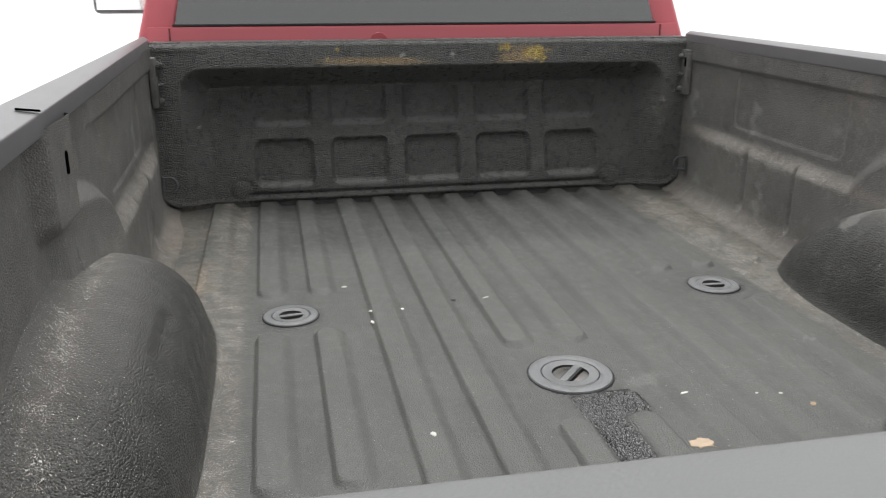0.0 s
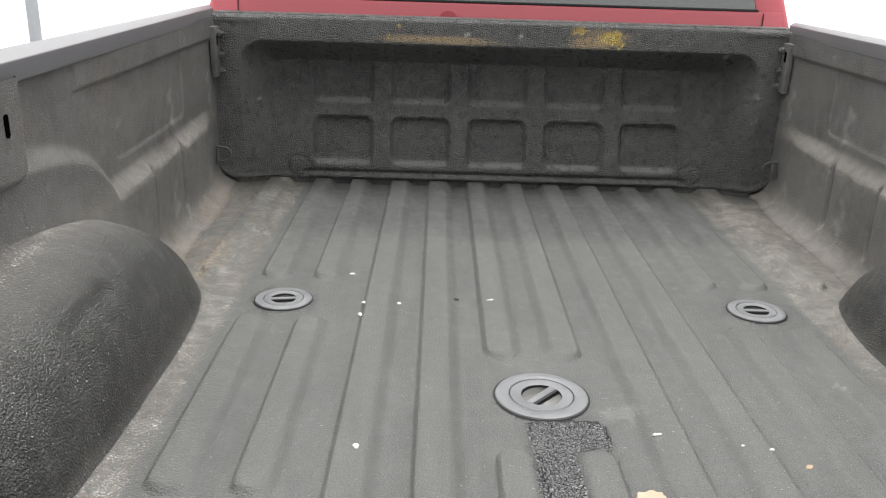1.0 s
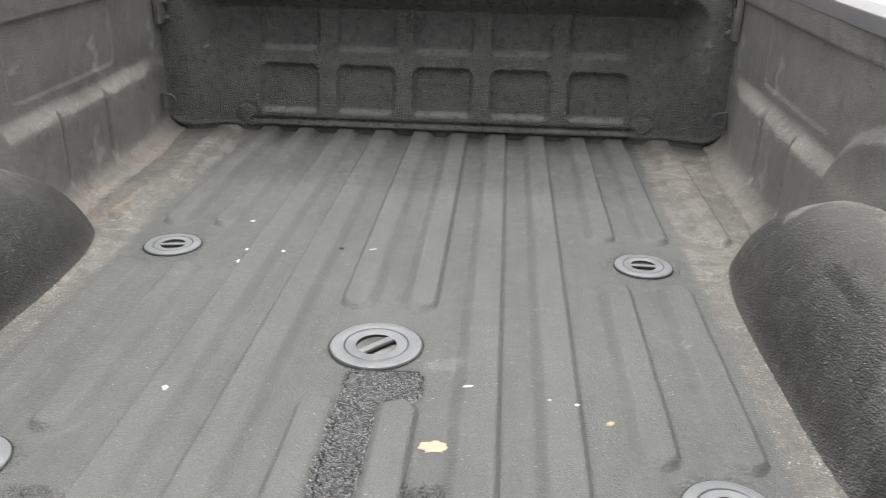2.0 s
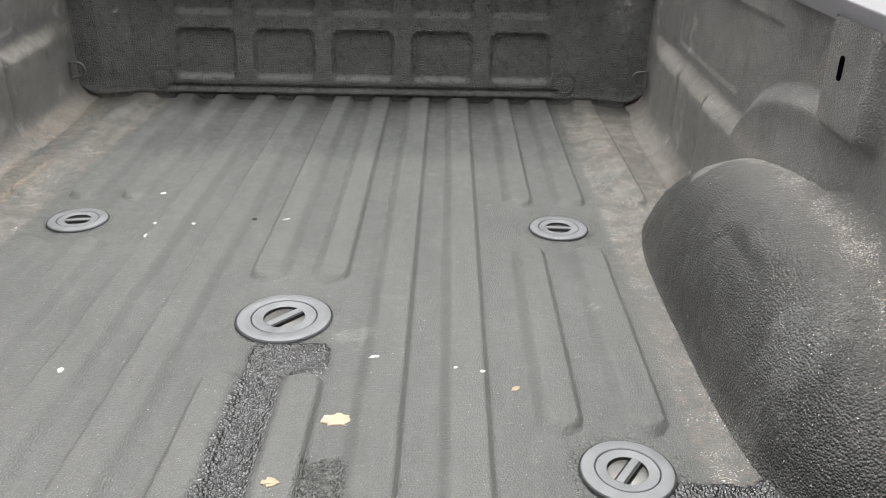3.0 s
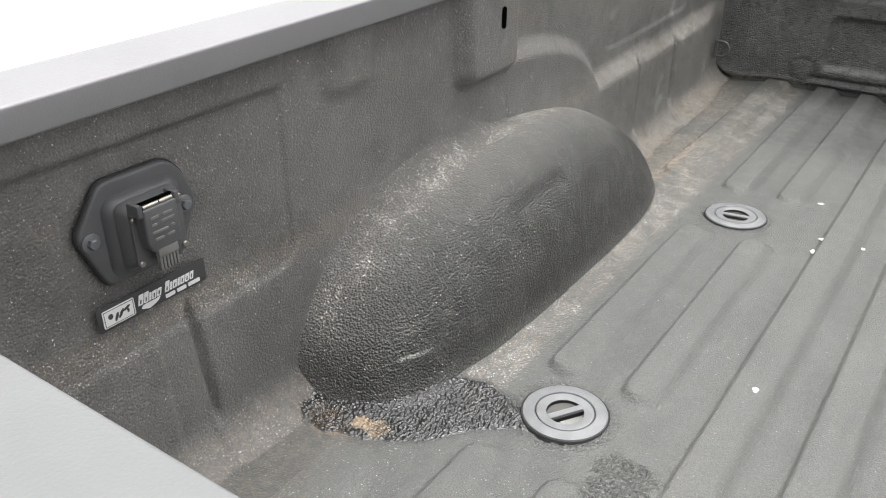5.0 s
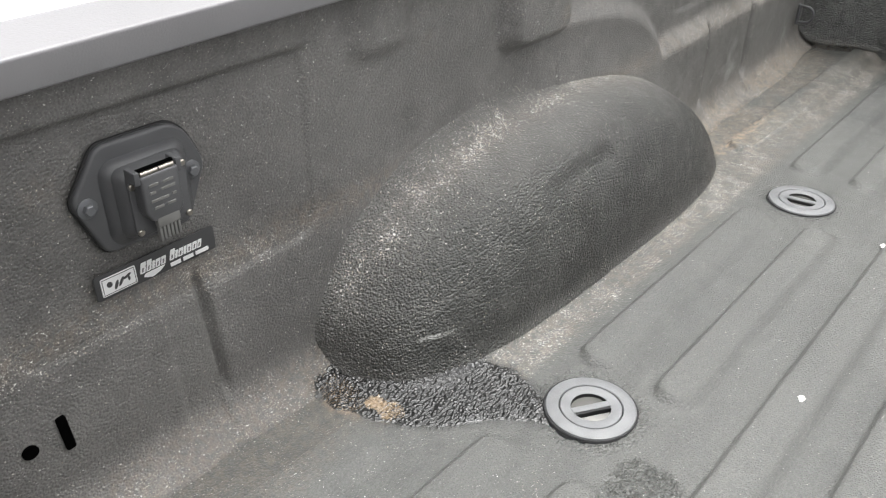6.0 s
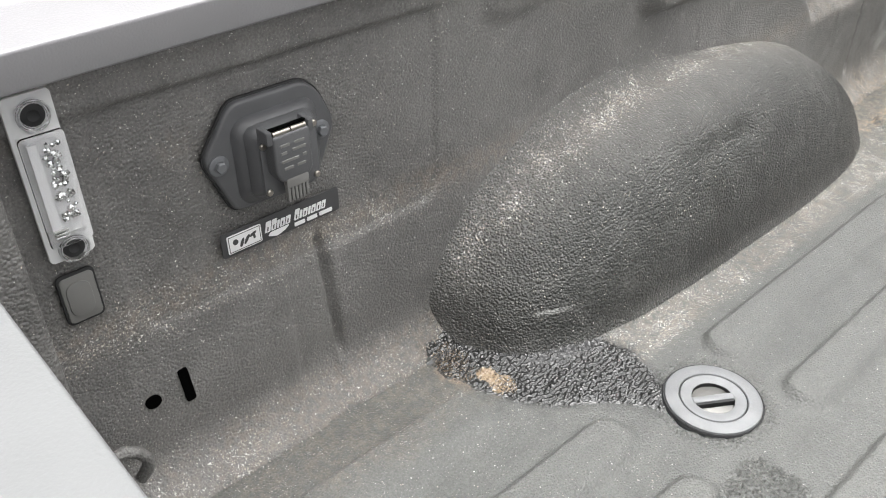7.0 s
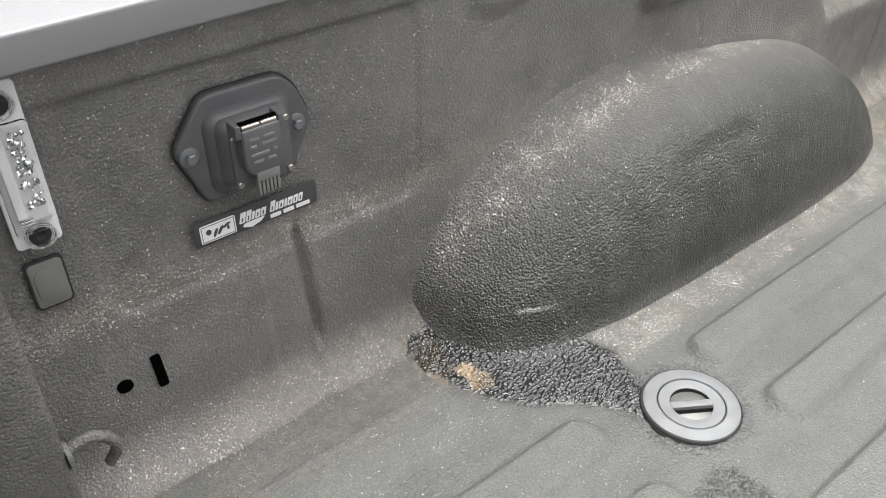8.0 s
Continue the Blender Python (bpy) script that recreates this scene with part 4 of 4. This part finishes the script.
for k in range(6):
    part("tab_tooth", extrude(round_rect(0.3285 + 0.0043 * k, 0.3318 + 0.0043 * k, 0.316, 0.334, 0.0008, 2), 0.005, 0.0008, pose(0, 0, 0.047)), PLUG_GREY, socket)
for x, y in ((0.280, 0.3585), (0.4005, 0.3575)):
    bolt = part("bolt", lathe([(0.0108, 0.008), (0.0108, 0.0105), (0.009, 0.0115), (0, 0.0115)], 24), ZINC, socket, "dull grey bolt and washer")
    bolt.location = (x, y, 0)
    part("bolt_head", lathe([(0.0062, 0.0105), (0.0062, 0.0165), (0.005, 0.0175), (0, 0.0175)], 6), ZINC, bolt)
for x, y in ((0.3155, 0.378), (0.3160, 0.326), (0.3745, 0.384), (0.3735, 0.326)):
    screw = part("screw", lathe([(0.0036, 0.036), (0.0036, 0.0385), (0.0026, 0.0395), (0, 0.0395)], 14), STEEL, socket)
    screw.location = (x, y, 0)

# sticker below the socket: plain shapes for its mark and lettering
sticker = thing("sticker", "black vinyl sticker with white mark and lettering on the bed side", "sticker", at=WALL_POSE @ pose(0.001, -0.001, 0.0025))
part("backing", extrude(round_rect(0.269, 0.419, 0.248, 0.278, 0.003), 0.0012, 0.0004), BLACK_VINYL, sticker)
part("mark_frame", extrude(round_rect(0.2755, 0.3165, 0.2515, 0.2735, 0.002), 0.0006, 0, pose(0, 0, 0.0012)), WHITE_PRINT, sticker, "white mark")
for a, b, c_, d_ in ((0.2770, 0.3150, 0.2529, 0.2535), (0.2770, 0.3150, 0.2715, 0.2721), (0.2770, 0.2776, 0.2529, 0.2721), (0.3144, 0.3150, 0.2529, 0.2721)):
    part("mark_line", extrude([(a, c_), (b, c_), (b, d_), (a, d_)], 0.0004, 0, pose(0, 0, 0.0018)), BLACK_VINYL, sticker)
for a, c_, rx_, ry_, lean in ((0.2850, 0.2640, 0.0032, 0.0034, 0), (0.2925, 0.2605, 0.0018, 0.0056, -25), (0.2985, 0.2620, 0.0018, 0.0060, -35), (0.3060, 0.2652, 0.0050, 0.0016, 25), (0.3075, 0.2615, 0.0014, 0.0028, 0)):
    part("mark_shape", extrude([(rx_ * math.cos(t), ry_ * math.sin(t)) for t in np.linspace(0, 6.0, 15)], 0.0004, 0, pose(a, c_, 0.0018, 0, 0, lean)), BLACK_VINYL, sticker)
x = 0.3205
for k, w in enumerate((0.0066, 0.0058, 0.0030, 0.0058, 0.0058, 0.0, 0.0058, 0.0030, 0.0058, 0.0030, 0.0058, 0.0058, 0.0050)):
    tall = 0.0128 if k in (0, 1, 6) else 0.0096
    if w:
        bar = rounded([(x, 0.2588), (x + w, 0.2588), (x + w + 0.25 * tall, 0.2588 + tall), (x + 0.25 * tall, 0.2588 + tall)], 0.0008, 2)
        part("letter_bar", extrude(bar, 0.0006, 0, pose(0, 0, 0.0012)), WHITE_PRINT, sticker)
        if w > 0.004:
            part("letter_gap", extrude([(x + 0.4 * w, 0.2606), (x + 0.62 * w, 0.2606), (x + 0.62 * w + 0.0012, 0.2652), (x + 0.4 * w + 0.0012, 0.2652)], 0.0004, 0, pose(0, 0, 0.0018)), BLACK_VINYL, sticker)
    x += (w or 0.0030) + 0.0012
part("small_bar", extrude(rounded([(0.324, 0.2535), (0.335, 0.2495), (0.346, 0.2530), (0.352, 0.2575), (0.327, 0.2572)], 0.0015, 2), 0.0006, 0, pose(0, 0, 0.0012)), WHITE_PRINT, sticker)
for a, b in ((0.3580, 0.3715), (0.3745, 0.3880), (0.3910, 0.4085)):
    part("small_bar", extrude(round_rect(a, b, 0.2508, 0.2556, 0.0008, 2), 0.0006, 0, pose(0, 0, 0.0012)), WHITE_PRINT, sticker)

# cargo lamp beside the post
lamp = thing("cargo_lamp", "clear-lensed bed lamp screwed beside the rear post", "cargo lamp", at=WALL_POSE @ pose(-0.003, 0.001, 0.0055))
part("base", extrude(round_rect(0.110, 0.151, 0.322, 0.481, 0.005), 0.004, 0.0012), LAMP_GREY, lamp, "grey translucent lamp base")
part("tray", tier((0.114, 0.148, 0.347, 0.447), (0.117, 0.146, 0.350, 0.444), 0.0035, 0.0085, 0.003, 0.003), LAMP_GREY, lamp, "pale inner tray")
part("light_strip", extrude(round_rect(0.1185, 0.1265, 0.358, 0.440, 0.001, 2), 0.0022, 0.0006, pose(0, 0, 0.0085)), WHITE_PRINT, lamp, "flat white strip")
rng = random.Random(5)
for k in range(5):
    gem = bmesh.new()
    for j in range(12):
        cx, cy, q = 0.1365 + rng.uniform(-0.0065, 0.0065), 0.373 + 0.0145 * k + rng.uniform(-0.006, 0.006), rng.uniform(0.0016, 0.0036)
        bmesh.ops.create_icosphere(gem, subdivisions=1, radius=q, matrix=Matrix.Translation((cx, cy, 0.0090 + q * 0.4)) @ pose(0, 0, 0, 360 * rng.random(), 360 * rng.random(), 0).to_3x3().to_4x4())
    me = from_bm(gem, smooth=False)
    part("led", me, MIRROR, lamp, "glittering faceted reflector")
for k in range(3):
    part("end_rib", extrude(round_rect(0.1185, 0.131, 0.3505 + 0.0032 * k, 0.3525 + 0.0032 * k, 0.0005, 2), 0.004, 0.0005, pose(0, 0, 0.0085)), MIRROR, lamp, "bright end ribs")
part("lens", extrude(round_rect(0.112, 0.149, 0.344, 0.450, 0.004), 0.004, 0.002, pose(0, 0, 0.0145), 3), CLEAR, lamp, "clear ribbed lens").visible_shadow = False
for y in (0.334, 0.463):
    boss = part("screw_boss", lathe([(0.0140, 0.003), (0.0140, 0.010), (0.0125, 0.0112), (0.0108, 0.0098), (0.0102, 0.0050), (0, 0.0045)], 28), CLEAR, lamp, "clear screw boss")
    boss.location = (0.132, y, 0)
    part("screw", lathe([(0.0100, 0.0052), (0.0098, 0.0075), (0.0050, 0.0085), (0.0030, 0.0070), (0, 0.0070)], 16), BLACK_RUBBER, boss)

button = thing("blanking_plug", "square grey blanking plug set into the bed side", "blanking plug", at=WALL_POSE @ pose(0, 0, 0.002))
part("surround", extrude(round_rect(0.106, 0.142, 0.249, 0.305, 0.006), 0.003, 0.001), BLACK_RUBBER, button, "dark rubber surround")
part("cap", extrude(round_rect(0.1080, 0.1400, 0.2515, 0.3025, 0.005), 0.0042, 0.0015), PLUG_GREY, button)
part("cap_disc", extrude(round_rect(0.1115, 0.1345, 0.258, 0.296, 0.010), 0.0016, 0.0008, pose(0, 0, 0.0040)), PLUG_GREY, button)



def on_wall(y, z):
    """A pose on the bed side's surface: its own x runs to the cab, y up the wall, z into the bed."""
    f = lambda q, w: float(-(WALL - wall_inset(np.array([[q]]), np.array([[w]]))[0, 0]))
    px = f(y, z)
    up = Vector((f(y, z + 0.015) - f(y, z - 0.015), 0, 0.03)).normalized()
    along = Vector((f(y + 0.015, z) - f(y - 0.015, z), 0.03, 0)).normalized()
    out = along.cross(up).normalized()
    along = up.cross(out)
    return Matrix.Translation((px, y, z)) @ Matrix((along, up, out)).transposed().to_4x4()


tpart("drain_slot", extrude(round_rect(-0.0055, 0.0055, -0.0225, 0.0225, 0.003, 4), 0.004, 0, on_wall(0.1985, 0.119) @ pose(0, 0, -0.0015, 0, 0, 3)), HOLE_BLACK, "dark upright slot in the bed side")
tpart("round_hole", extrude([(0.0088 * math.cos(a), 0.0080 * math.sin(a)) for a in np.linspace(0, 6.1, 24)], 0.004, 0, on_wall(0.1595, 0.119) @ pose(0, 0, -0.0015)), HOLE_BLACK, "dark round hole in the bed side")

hook = thing("tie_down_hook", "lined tie-down hook low on the rear post", "tie-down hook", at=pose(-0.812, 0.072, 0.105))
path = [(0.0, 0.0, 0.004), (0.0, 0.018, 0.012), (0.0, 0.034, 0.012), (0.001, 0.047, 0.004), (0.002, 0.054, -0.010), (0.000, 0.052, -0.024), (-0.004, 0.043, -0.038)]
part("rod", tube(path, 0.0066, 12), SIDE_LINER, hook)
part("foot", lathe([(0, 0.004), (0.012, 0.003), (0.016, -0.002)], 16), SIDE_LINER, hook).matrix_local = pose(0, 0.007, 0.004, -90, 0, 0)


# loose chips and flecks on the floor
def chip(x, y, a, b, mat, label):
    """A thin ragged flake lying on the ribs."""
    rng = random.Random(int(1000 * (x + 3) + 77 * y))
    n_ = 21
    pts = [(a * (0.6 + 0.6 * rng.random()) * math.cos(2 * math.pi * k / n_), b * (0.6 + 0.6 * rng.random()) * math.sin(2 * math.pi * k / n_)) for k in range(n_)]
    z = float(floor_at(np.array([[x]]), np.array([[y]]))[2][0, 0])
    ob = part("paint_chip", extrude(pts, 0.0016, 0.0005, None, 1), mat, None)
    ob.matrix_world = pose(x, y, z, 0, 0, rng.random() * 40)
    return tagged(ob, label, "paint chip", "loose chips on the bed floor")


for x, y, a, b in ((-0.381, 1.655, 0.007, 0.005), (-0.336, 1.466, 0.007, 0.006), (-0.264, 1.485, 0.005, 0.005), (-0.338, 1.41, 0.007, 0.009), (-0.067, 1.49, 0.009, 0.002),
                   (0.164, 0.964, 0.009, 0.0035), (0.290, 0.938, 0.003, 0.002), (0.331, 0.928, 0.0045, 0.003), (-0.301, 0.912, 0.005, 0.007)):
    chip(x, y, a, b, CHIP_WHITE, "small white paint chip on the bed floor")
chip(0.123, 0.818, 0.021, 0.016, CHIP_CREAM, "cream flake of dried paint on the bed floor")
chip(0.058, 0.675, 0.011, 0.009, CHIP_TAN, "tan fleck of dirt on the bed floor")
chip(0.380, 0.902, 0.008, 0.005, CHIP_TAN, "tan fleck of dirt on the bed floor")
chip(0.409, 0.640, 0.018, 0.012, CHIP_TAN, "tan fleck of dirt on the bed floor")
chip(-0.142, 1.512, 0.008, 0.006, BLACK_RUBBER, "small black clod on the bed floor")

# pole in the yard
pole = thing("lamp_post", "grey galvanised steel post standing in the snow", "post", at=pose(-6.85, 14, GROUND_Z))
part("shaft", lathe([(0.10, 0.0), (0.095, 2.0), (0.08, 6.0), (0, 6.0)], 20), GALVANISED, pole)
part("base", lathe([(0, 0.05), (0.18, 0.05), (0.20, 0.03), (0.20, 0.0)], 20), GALVANISED, pole)
